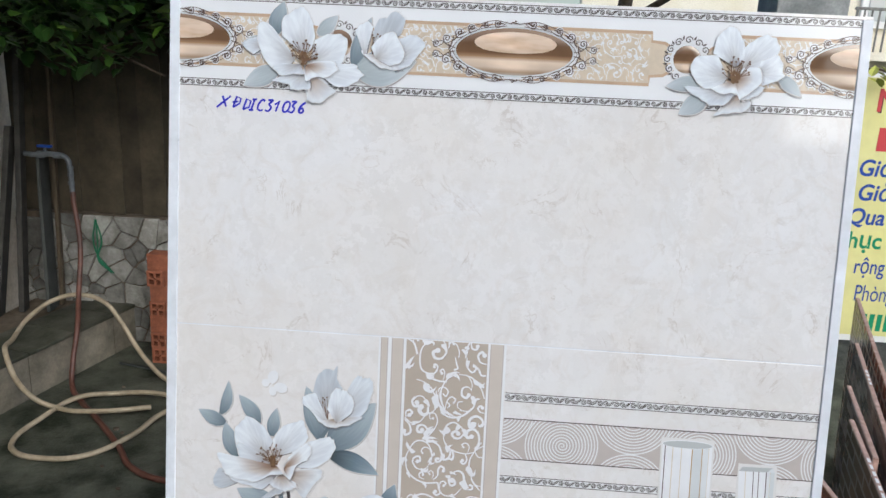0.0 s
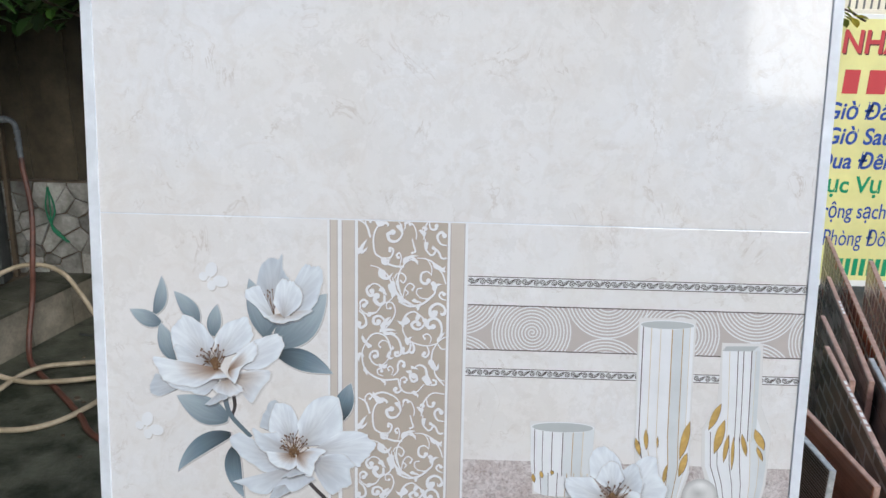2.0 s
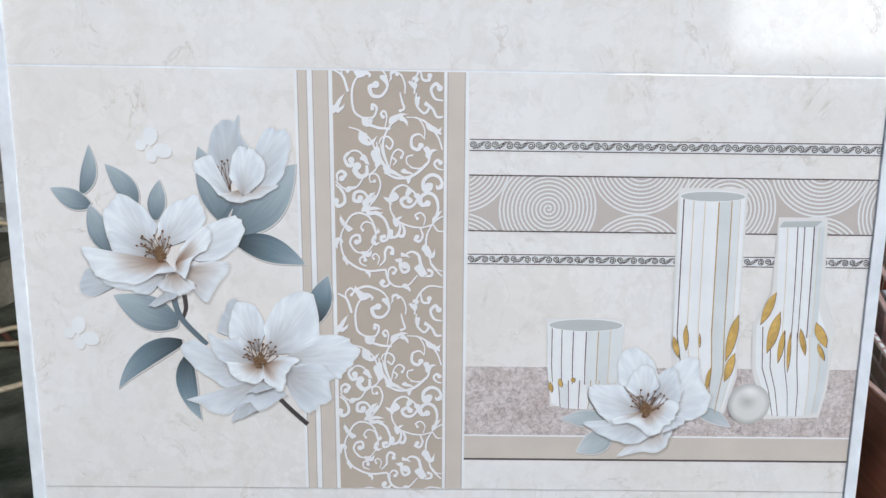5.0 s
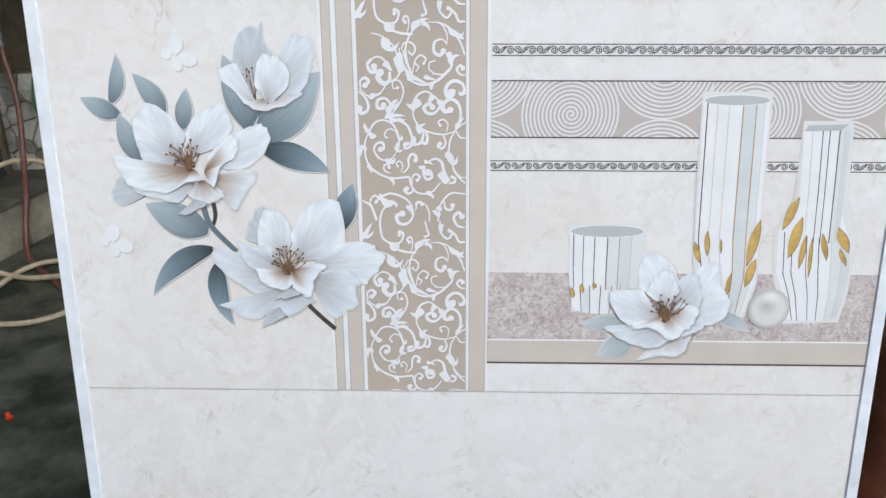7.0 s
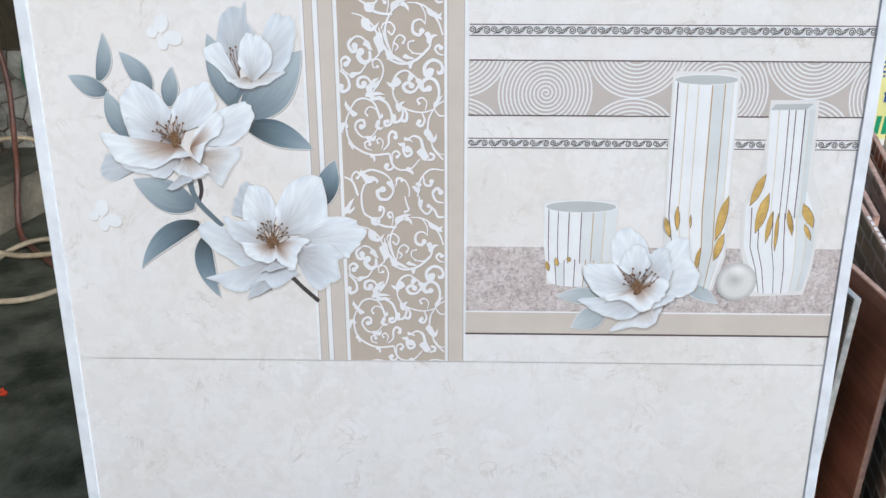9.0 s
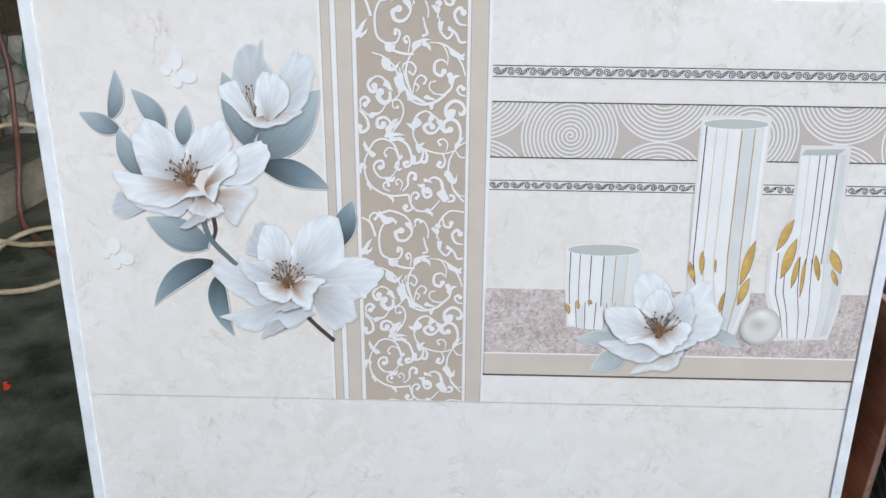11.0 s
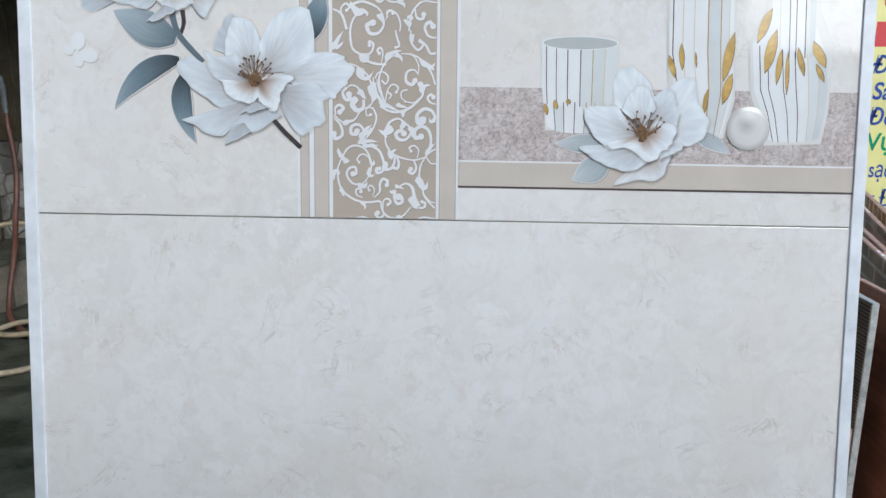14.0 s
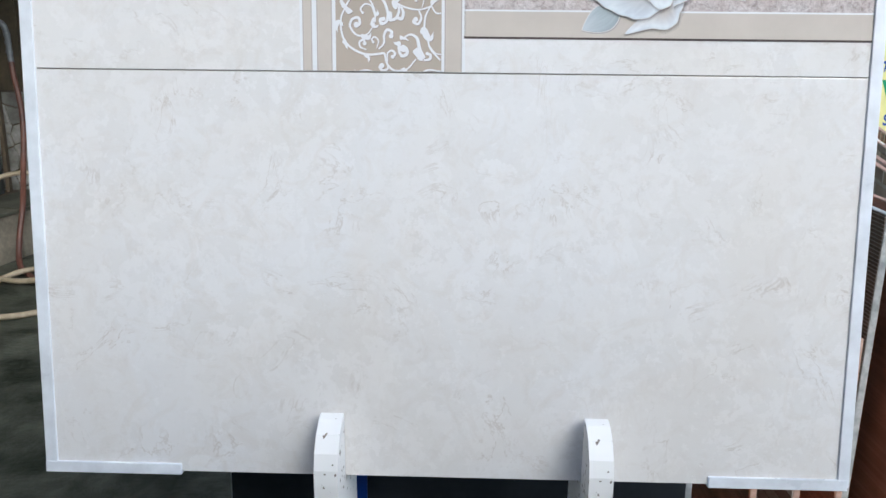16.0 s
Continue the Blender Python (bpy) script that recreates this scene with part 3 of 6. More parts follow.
bloom.tuft((191, 691), (184, 718), (189, 719), (180, 713), (184, 712), (186, 716))
bloom.petal('w', (193, 684), (180, 687), (171, 699), (158, 710), (162, 719), (173, 724), (179, 714), (181, 699))
bloom.petal('b', (200, 693), (180, 688), (192, 682), (214, 684), (233, 697), (224, 697))
bloom.petal('w', (201, 688), (190, 704), (194, 724), (203, 732), (208, 729), (214, 729), (222, 715), (220, 702), (207, 690))
bloom.done('printed_bud', TILE_MID, 'half-open white printed flower bud')
bloom = Bloom(11, 1)
bloom.petal('g', (104, 616), (55, 618), (47, 598), (60, 592), (78, 600))
bloom.petal('w', (115, 637), (80, 636), (74, 664), (82, 681), (91, 687), (109, 678), (123, 658))
bloom.petal('w', (125, 637), (123, 660), (133, 676), (150, 685), (159, 687), (165, 677), (165, 661), (152, 647))
bloom.petal('s', (122, 629), (84, 624), (80, 639), (78, 653), (89, 650), (110, 637))
bloom.petal('w', (145, 630), (148, 645), (162, 657), (179, 665), (194, 668), (201, 662), (196, 642), (177, 628), (159, 626))
bloom.petal('s', (128, 614), (62, 615), (77, 602), (97, 597), (112, 595), (122, 605))
bloom.petal('b', (140, 617), (152, 623), (167, 626), (185, 626), (186, 620), (176, 603), (164, 588), (154, 598), (146, 609))
bloom.petal('b', (135, 617), (154, 606), (153, 600), (142, 594), (125, 598), (120, 604))
bloom.petal('g', (127, 598), (111, 584), (121, 584), (134, 591), (138, 595))
bloom.petal('h', (138, 624), (144, 640), (166, 659), (171, 650), (168, 638), (155, 630), (147, 611), (141, 614))
bloom.petal('h', (129, 627), (80, 632), (55, 639), (56, 629), (62, 616), (75, 607), (103, 605), (121, 614), (138, 617))
bloom.heart((125, 634), 112, 0.62, 20)
bloom.done('printed_flower', TILE_MID, 'large white printed magnolia bloom with brown stamens')
bloom = Bloom(23, 1)
bloom.petal('g', (203, 548), (173, 558), (178, 576), (188, 590), (200, 585), (202, 572))
bloom.petal('w', (210, 540), (184, 553), (185, 571), (192, 586), (202, 588), (213, 578), (219, 561))
bloom.petal('w', (221, 537), (216, 564), (228, 585), (243, 597), (263, 596), (265, 589), (269, 560), (264, 540))
bloom.petal('w', (233, 532), (265, 556), (285, 557), (296, 553), (299, 549), (307, 540), (300, 530), (292, 520), (285, 514), (264, 526))
bloom.petal('s', (230, 521), (252, 528), (268, 529), (278, 521), (283, 514), (276, 510), (280, 494), (270, 488), (260, 480), (250, 483), (240, 499))
bloom.petal('s', (210, 518), (174, 534), (152, 551), (139, 543), (148, 525), (163, 515), (178, 504), (199, 508), (217, 513))
bloom.petal('s', (210, 529), (193, 553), (175, 551), (166, 557), (169, 538), (179, 529), (192, 523))
bloom.petal('s', (217, 515), (199, 508), (170, 498), (143, 492), (156, 486), (171, 477), (182, 478), (195, 487), (213, 482), (237, 498))
bloom.petal('g', (202, 490), (190, 487), (184, 470), (194, 474), (208, 482))
bloom.petal('h', (212, 528), (180, 530), (189, 514), (206, 508), (220, 518))
bloom.petal('h', (216, 528), (216, 511), (221, 507), (228, 501), (236, 507), (238, 522), (250, 533), (233, 536))
bloom.petal('g', (212, 510), (198, 499), (207, 500), (226, 505))
bloom.heart((213, 532), 96, 0.66, 22)
bloom.done('printed_flower', TILE_MID, 'large white printed magnolia bloom with brown stamens')


def butterfly(x, z, parent):
    bm = bmesh.new()
    for dx, dz, rx, rz, t in ((2, 9, 6.5, 8.5, -0.3), (12, -4, 8.5, 6.5, -0.2), (-7, 1, 5, 5, 0.2), (2, -9, 4.8, 5.8, 0.1)):
        # the wing's drop shadow, drawn in grey in the print
        disc(bm, x + dx + 0.8, z + dz - 1.4, rx, rz, 0.35, 1, 18, t)
        disc(bm, x + dx, z + dz, rx, rz, 0.7, 0, 18, t)
    stroke(bm, [(x - 3, z - 4), (x + 4, z + 3)], 1.5, 1.0, 0.8, 0)
    part("printed_butterfly", bm, [PRINT_WHITE, PRINT_SHADE], parent, "small white printed butterfly")


butterfly(119, 731, TILE_MID)
butterfly(42, 555, TILE_MID)

# scroll column on the middle tile
PERIOD, COLUMN_LEAN = 202.6, 0.008


def leaning_rect(x0, x1, z0, z1, out):
    """A stripe of the column, which leans a little from upright; x is taken at mid-height."""
    bm = bmesh.new()
    flat_poly(bm, [(x + COLUMN_LEAN * (600 - z), z) for x, z in ((x0, z0), (x1, z0), (x1, z1), (x0, z1))], out)
    return bm


for x0, x1, mat, lbl in ((251.5, 254.5, PRINT_WHITE, ""), (254.5, 262.5, PRINT_BEIGE, ""), (262.5, 267.5, PRINT_WHITE, ""), (267.5, 281.5, PRINT_BEIGE, ""), (281.5, 285.2, PRINT_WHITE, ""),
                         (285.2, 384.2, PRINT_BROWN, "taupe printed column ground"), (384.2, 387.2, PRINT_WHITE, ""), (387.2, 403, PRINT_BEIGE, ""), (403, 406.3, PRINT_WHITE, "")):
    part("printed_stripe", leaning_rect(x0, x1, 401, 799, 0.15), mat, TILE_MID, lbl)
for x in (254.5, 262.4, 267.8, 281.3, 387.5, 402.8):
    part("printed_line", leaning_rect(x - 0.5, x + 0.5, 401, 799, 0.25), PRINT_GREY, TILE_MID)


def scroll_unit(bm, ox, oz, out=0.5, k=1.0, dx=0.0, dz=0.0, lean=0.0):
    """One repeat of the acanthus scrolls: millimetres to the right and down from its top left, scaled by k."""
    def at(p):
        return Vector((ox + dx + p[0] * k + lean * p[1] * k, oz + dz - p[1] * k))

    level = itertools.count()

    def vine(w0, w1, knob, *pts):
        # a stem that ends in a round knob; each piece lies a hair above the one before
        over = out + 0.002 * next(level)
        line = curve_pts([at(p) for p in pts], 7)
        stroke(bm, line, w0 * k * 0.8, w1 * k * 0.85, over, 0, 0.35 * k)
        if knob:
            disc(bm, *line[-1], knob * k, None, over + 0.001, 0, 12)

    def frond(w, *pts):
        # a leaf that swells behind its middle, with a barb on its outer side
        over = out + 0.002 * next(level)
        line = curve_pts([at(p) for p in pts], 6)
        n = len(line)
        turn = (line[n // 2] - line[0]).cross(line[-1] - line[0])
        prev = None
        for i, p in enumerate(line):
            s = i / (n - 1)
            d = (line[min(i + 1, n - 1)] - line[max(i - 1, 0)]).normalized()
            q = Vector((-d.y, d.x)) * (w * k * 1.18 * (0.14 + 0.42 * math.sin(math.pi * s ** 0.75)) * (1 - s ** 3))
            if turn > 0:
                q = -q
            cur = (bm.verts.new(mm(*(p + q * (1 + 0.35 * math.sin(3 * math.pi * s))), over)), bm.verts.new(mm(*(p - q * 0.55), over)))
            if prev:
                f = bm.faces.new((prev[0], prev[1], cur[1], cur[0]))
                f.normal_update()
                if f.normal.y > 0:
                    f.normal_flip()
            prev = cur

    # ring with a rolled heart, low on the left
    vine(2.2, 1.6, 0, (10, 37.3), (15, 30), (22.6, 27.3), (31.7, 31), (37, 41.9), (37.2, 52.1))
    vine(1.6, 2.4, 0, (10, 37.3), (5.2, 50.2), (7.6, 67), (16.7, 76.4), (29.8, 81.2), (46.1, 79.8))
    vine(1.2, 3.2, 2.6, (36.5, 53.9), (29.6, 62.9), (20.1, 63.6), (13.9, 55.8), (16, 49.3), (21.8, 48), (22.8, 53.6), (19.8, 54.3))
    vine(1, 1.8, 1.2, (36.9, 45.6), (34, 37.4), (27.9, 35.5), (23.9, 40.1), (25.7, 43.4))
    frond(5, (16.3, 42.5), (10, 38.8), (4.9, 28.2))
    frond(4, (10.9, 38.3), (6.4, 34.6), (5, 30.4))
    frond(3.5, (36.9, 42.9), (39.7, 44.7), (38.9, 40.1))
    frond(4, (36.2, 52.1), (36.5, 55.8), (41.6, 54))
    frond(3, (35.9, 47.5), (34.1, 52.1), (32.2, 54.9))
    frond(4.5, (23.9, 63.3), (30.5, 65.1), (33.8, 61))
    frond(3, (26.7, 63.6), (30.3, 67), (33.7, 64.8))
    frond(4, (27, 82.1), (30.7, 84), (30.9, 88.8))
    vine(1.2, 2.6, 1.8, (29, 76.8), (23.5, 74.5), (22.7, 69.8), (26.5, 67.9), (27.4, 71.1))
    vine(1, 1.6, 1.2, (38.7, 75.5), (40.3, 68.9), (37.1, 65.1), (34.1, 67.4), (35.4, 69.8))
    vine(1.6, 3.4, 2.2, (40.4, 76.4), (45.4, 70.8), (45.7, 63.3), (48.6, 58.6), (52.7, 60.5), (52.3, 64.2))
    frond(4, (4.6, 50.2), (1.6, 55.8), (2.2, 61.4))
    frond(4, (8.5, 67), (10.2, 72.7), (11.5, 76.8))
    frond(3, (4.4, 55.8), (5.5, 52.1), (1.8, 50.2))
    # stem and cup between the rings
    vine(2.4, 1.4, 0, (46.1, 79.8), (48.6, 89.7), (55.1, 95.5), (66.6, 94.5), (75.5, 85))
    frond(4.5, (60.9, 95.1), (66.6, 97.4), (68.9, 101.6))
    vine(1.2, 2.6, 1.8, (48.7, 87.8), (48.9, 80.2), (52.8, 77.4), (56, 80.2), (53.6, 83.1))
    vine(1.6, 3.6, 2.4, (48.7, 88.8), (49.1, 93.6), (44.6, 95.9), (41.5, 92.6), (43.4, 91.3))
    vine(1.6, 4.2, 0, (63.6, 66.1), (70.2, 62.7), (76.5, 66.1), (78.9, 75.5), (83.2, 84.4))
    vine(2, 4.2, 3.4, (60.6, 69.3), (59.2, 75.5), (62.2, 82.1), (67, 80.2), (66.2, 75.5), (63.7, 75.5))
    frond(6, (61.5, 70.8), (58.7, 70.8), (54, 69.8))
    frond(4, (60.6, 67), (63.6, 66.1), (69.5, 68.9))
    frond(7, (77.6, 74.5), (78.4, 82.1), (83, 86.9))
    vine(2.4, 3, 1.6, (83, 85.9), (88.3, 85), (88.9, 81.2), (86, 79.8))
    # ring with a leafy head, high on the right
    vine(3, 1.4, 0, (50, 13.8), (54.9, 4.9), (62.4, 1.3), (68.7, 4))
    vine(1.6, 4.4, 2.8, (65.1, 2.2), (72.4, 7.6), (75.3, 14.2), (70.2, 20.7), (63.7, 20.7), (60.7, 15.6), (65.7, 12.4), (68.5, 15.3))
    vine(1.6, 1.6, 0, (50.9, 15.6), (51.2, 24.6), (56.9, 33.7), (68, 38.8), (79.1, 40.1), (88.9, 37.4))
    frond(7, (54.8, 7.6), (51.8, 14.7), (43.6, 11.7))
    frond(4, (51.9, 12.9), (50.8, 17.4), (53.2, 18.5))
    frond(5, (66.9, 4), (66.8, 9.4), (64.6, 7))
    frond(5, (72.3, 10.3), (76.8, 13.8), (74, 17.4))
    vine(1, 2, 1.4, (81.1, 38.3), (82.6, 31), (78.5, 26.5), (73.8, 28.6), (75.5, 31.9))
    frond(4.5, (56.8, 35.5), (57.8, 32.8), (62.5, 30.1))
    frond(5, (58.7, 36.5), (55, 35.5), (54.8, 28.3))
    vine(2.4, 3, 1.4, (59.6, 36.5), (59.4, 42.9), (56.4, 48.4), (51.7, 49.9))
    vine(2.4, 3.6, 1.8, (61.5, 37.4), (63.7, 42.9), (62.1, 48.4), (58, 47.5))
    vine(1.8, 3.4, 2.2, (78.2, 40.7), (80.4, 47.5), (77.4, 53), (73.3, 51.2), (75.2, 48.8))
    # node with its hooked stems
    vine(1.8, 1.2, 1.6, (29.2, 23.7), (38, 12.9), (42.2, 1.3), (38.8, -7.9), (32.7, -7.5), (33, -1.4), (36.7, -1.9))
    frond(6, (28.3, 22.8), (31.5, 13.8), (38.2, 7.5))
    frond(3, (31.4, 17.4), (36.1, 12.4), (36.9, 9.3))
    vine(2.2, 4.2, 2.8, (29.7, 21), (29.7, 12), (24.7, 7.5), (18.7, 9.3), (18.1, 15.6), (23, 16.5), (23.7, 13.8))
    frond(5, (24.5, 25.5), (33, 23.2), (44.5, 23.7))
    frond(4, (28.3, 25.5), (36.6, 27.3), (45, 26.4))
    frond(3, (34.7, 26.4), (41.2, 28.2), (42, 31.5))
    vine(2.4, 2.6, 0, (36.6, 27.3), (44.8, 31.9), (48.8, 41), (49.8, 49.3))
    vine(2.4, 3.4, 2, (49.1, 44.7), (47.9, 51.2), (43.2, 53), (42.3, 49.3), (45.1, 48.8))
    frond(4, (48.7, 42.9), (51.9, 46.6), (48.8, 51.7))
    # upper left curls
    vine(1.8, 1.6, 0, (11, -23), (16.8, -28.9), (24, -27.6), (29.2, -19.8))
    vine(2, 5, 3, (13.1, -27.7), (10.1, -22.5), (12.6, -16.3), (16.6, -16.3), (16, -20.7))
    frond(6, (26.7, -25.9), (29.2, -20.7), (33.1, -16.3))
    vine(3, 6.5, 3.4, (30, -16.3), (29.6, -8.4), (23.9, -5.8), (19.3, -11.1), (21.6, -15.5))
    vine(1.4, 1.4, 0, (25.8, -5.8), (34.2, -9.3), (39, -14.6), (38.3, -21.5))
    frond(5, (38.1, -14.6), (39.2, -21.5), (37.7, -26.8))
    vine(1.4, 2.6, 0, (38.9, -37.1), (41.2, -25), (46.4, -16.3), (52.6, -11))
    vine(1.2, 1.6, 0, (42.5, -35.4), (44.4, -26.7), (48.3, -17.2))
    vine(1.6, 1.6, 0, (1.7, -1.4), (9.7, 5.2), (19.9, 4), (26.7, -4.9))
    frond(4.5, (11.5, 3.9), (16.1, 4.5), (20.8, 2.2))
    frond(3, (14.3, 4.8), (12.3, 7.5), (9.6, 5.7))
    vine(1.6, 4, 2.6, (3.5, -1.4), (3, -7.6), (7.1, -10.7), (10.7, -7.6), (7.3, -4))
    vine(2, 4.2, 2.8, (1.6, 1.3), (8.1, 8.4), (9.5, 17.4), (3.3, 21.3), (1.7, 16.5))
    # right-hand edge
    vine(3, 4.6, 2.6, (98.7, 1.4), (95.5, -5.7), (88.3, -8.3), (81.4, -3.1), (81.6, 4.9), (86.8, 4.6), (87.3, 1.4))
    vine(2.4, 4.6, 3, (90.4, 34.7), (94.3, 22.9), (92.2, 12.4), (85.3, 8.1), (78.7, 12.4), (79.6, 19.2), (84.8, 17.8))
    frond(6, (85.3, 7.6), (84.4, 2.3), (87.3, -1.3))
    frond(4, (79.6, 12.1), (76.8, 16.5), (79.9, 19.2))
    vine(1.4, 1.4, 0, (88.6, 37.4), (94.2, 31.9), (99.5, 29.2))
    vine(1.4, 1.4, 0, (89.5, 36.5), (94.1, 42.9), (99.3, 43.3))
    frond(3.5, (89.5, 35.6), (94.3, 28.3), (98.4, 23.8))
    vine(1.6, 2.2, 0, (88.9, 37.4), (84.3, 46.6), (83.5, 58.6), (86.3, 64.2))
    frond(6, (84.5, 56.8), (88.1, 67), (92, 59.5))
    frond(5, (81.7, 55.8), (84.4, 63.3), (87.1, 68))
    vine(1.8, 1.6, 0, (86.3, 66.1), (89, 75.5), (98.3, 85.9))
    vine(1, 1, 0, (88.1, 72.7), (93.6, 79.3), (99, 80.6))
    frond(4, (97.4, -0.4), (94.5, 4), (92.4, 0))
    vine(1.4, 3, 2.2, (98.7, -12.7), (93.8, -14.1), (90.8, -18.3), (93.9, -21.8), (96.3, -19.4))
    vine(1.4, 1.8, 0, (14.3, 152.7), (24.1, 155.8), (33.6, 163.8), (38.2, 174.4), (40.8, 184.3))
    frond(6, (24, 156.8), (31.5, 166.9), (40, 159.8))
    frond(4, (26, 157.8), (29.7, 162.8), (29.1, 167.5))
    frond(5, (38.2, 172), (36.9, 180.2), (41.7, 186.4))
    frond(4, (37.7, 169.9), (40.1, 176.1), (34.9, 182.2))
    # great ring and what hangs under the lower left
    vine(3, 1.4, 0, (19.6, 98.4), (29.2, 95.9), (41.6, 100.3), (48.1, 107.1))
    frond(7, (29.8, 107.1), (20.4, 101.3), (17.8, 95.1))
    frond(4, (24.1, 104.2), (32.7, 106.1), (32.6, 110))
    vine(1.6, 2.4, 0, (27.9, 106.1), (21, 111), (17.5, 122.7), (19.3, 138.5), (27.4, 144.9))
    vine(1.6, 3, 1.8, (26.4, 144.1), (36.2, 143.5), (39.4, 135.5), (35.6, 132.6), (35.5, 136.1))
    vine(1.2, 2.4, 1.6, (9.5, 109), (8.9, 102.2), (13.3, 97.8), (16.6, 100.9), (14.1, 104.2))
    vine(1.6, 2.8, 0, (1.2, 102.8), (9.5, 108.1), (14.2, 121.7))
    vine(1.4, 5, 3.2, (48.1, 107.1), (49.2, 116.8), (43.7, 124.7), (35.9, 124.7), (33.3, 117.8), (38.8, 115.2))
    frond(5, (42.3, 108), (47.9, 112.9), (48.7, 119.7))
    vine(1, 1.6, 0, (50.8, 112.9), (53.9, 105.1), (60.6, 106.1), (64.6, 114.8), (64.4, 122.7))
    vine(1, 2.6, 1.8, (52.8, 111), (52, 105.1), (55.9, 103.6), (57.7, 106.1))
    vine(2, 1.6, 0, (72.8, 122.7), (75, 107.1), (84.8, 95.5), (98.8, 95.9))
    frond(5, (73.9, 118.7), (70.1, 113.9), (66.7, 112.5))
    frond(4, (74.9, 112.9), (73.1, 109), (71, 112.9))
    vine(1.6, 3.6, 2.4, (78.1, 100.3), (80.2, 110), (85.6, 110.9), (86.6, 107))
    vine(1.6, 4.2, 2.8, (98.5, 128.5), (91.1, 126.6), (87.8, 118.7), (92.2, 113.8), (95.5, 117.7))
    frond(6, (0.2, 140.7), (4.4, 133.8), (11.3, 122.9))
    frond(4, (2.3, 137.7), (7.2, 136.7), (11.3, 131.8))
    frond(5, (26.5, 143.7), (31.3, 146.7), (36.2, 144.7))
    frond(4.5, (28.4, 145.7), (31.1, 150.7), (36.6, 145.7))
    vine(2.8, 2.2, 0, (26.3, 147.7), (39.8, 152.7), (51.6, 153.7))
    vine(1, 2.6, 1.8, (46.7, 152.7), (48.3, 143.7), (46.2, 138.1), (43.1, 140.7), (45, 143.3))
    vine(1.6, 2.4, 1.4, (60.2, 121.9), (62, 129.8), (63.8, 135.7), (60.3, 137.7))
    vine(1.6, 2.8, 1.8, (74.7, 121.9), (74.5, 131.7), (81.3, 139.7), (86.2, 134.7), (83.3, 131.7))
    vine(2.4, 2.4, 0, (82.4, 129.7), (89.1, 135.7), (92.9, 142.6), (98.3, 142.6))
    frond(5, (73.7, 125.8), (75.6, 129.7), (74.5, 135.7))
    vine(1.6, 2, 0, (60.7, 143.7), (50.6, 151.7), (44.8, 165.9), (46.9, 180.2), (51.5, 191.5))
    vine(1.2, 1, 0, (65.5, 143.3), (76.3, 144.6), (82, 153.7), (81.8, 162.8))
    vine(2, 1.6, 0, (73.4, 143.3), (83.1, 147.6), (93.6, 159.7), (98.1, 171.9))
    frond(5, (50.7, 149.7), (57.7, 142.7), (67.5, 140.7))
    frond(5, (59.7, 145.7), (63.6, 145.7), (67.3, 151.7))
    frond(5, (83.1, 147.6), (92.8, 154.7), (97.7, 151.2))
    frond(4, (84.9, 151.6), (94.7, 156.7), (96.7, 158.7))
    vine(1.2, 4.2, 2.6, (81.8, 161.7), (77.1, 158.1), (71, 160.7), (70.5, 168.9), (75.8, 171.9), (78.7, 168.2))
    vine(1.4, 1.8, 1, (41, 166.9), (43.5, 161.8), (49.4, 160.8), (53.6, 165.8), (51.1, 171.6), (47.6, 168.9))
    vine(1.2, 2, 1.4, (50.6, 188.4), (53, 177.1), (58, 171.9), (62.9, 175), (61.1, 179.1))
    vine(1, 1.6, 1, (71.5, 188.4), (66.2, 184.3), (66.3, 178.5), (70.8, 177))
    vine(1, 1.8, 1.2, (53.7, 186.3), (56.3, 182.2), (52.8, 179.1))
    vine(1.4, 2.4, 0, (68.5, 188), (79.4, 188.4), (86.1, 181.1), (85.6, 169.9))
    frond(5, (85.5, 180.1), (87.6, 173.9), (94.1, 171.9))
    frond(4.5, (84.7, 168.8), (84.2, 174), (87.5, 178))
    frond(5, (40.2, 169.9), (41.9, 180.2), (50.5, 191.5))
    frond(5, (44.6, 187.4), (54.5, 192.6), (64.3, 196.7))
    vine(2.4, 3, 0, (45.5, 192.6), (58.3, 197.8), (72.4, 194.6), (84.5, 184.2))
    frond(5, (66.3, 195.7), (67.3, 199.8), (66.6, 203))
    frond(4, (60.5, 191.5), (66.4, 192.5), (72.4, 194.2))


def scroll_column(name, mat, out, dx, dz, label):
    bm = bmesh.new()
    for k in range(-1, 3):
        oz = 700 + PERIOD * (k - 1)
        scroll_unit(bm, 284.2 + COLUMN_LEAN * (684 - oz), oz, out + 0.001 * (k % 2), 1.0, dx, dz, COLUMN_LEAN)
    for co, no in ((mm(284.2 + COLUMN_LEAN * 84, 600), (-1, 0, -COLUMN_LEAN)), (mm(383.4 + COLUMN_LEAN * 84, 600), (1, 0, COLUMN_LEAN)), (mm(0, 401), (0, 0, -1)), (mm(0, 799), (0, 0, 1))):
        bmesh.ops.bisect_plane(bm, geom=bm.verts[:] + bm.edges[:] + bm.faces[:], plane_co=co, plane_no=no, clear_outer=True)
    tagged(part(name, bm, mat, TILE_MID, label), kind="stuff")


# grey copy shifted right and down: a drop shadow drawn in the print
scroll_column("printed_scroll_drop_shade", PRINT_SCROLL_SHADOW, 0.18, 0.5, -0.7, "grey printed drop shadow of the scrolls")
scroll_column("printed_scrollwork", PRINT_WHITE, 0.56, 0.0, 0.0, "white printed acanthus scrolls")


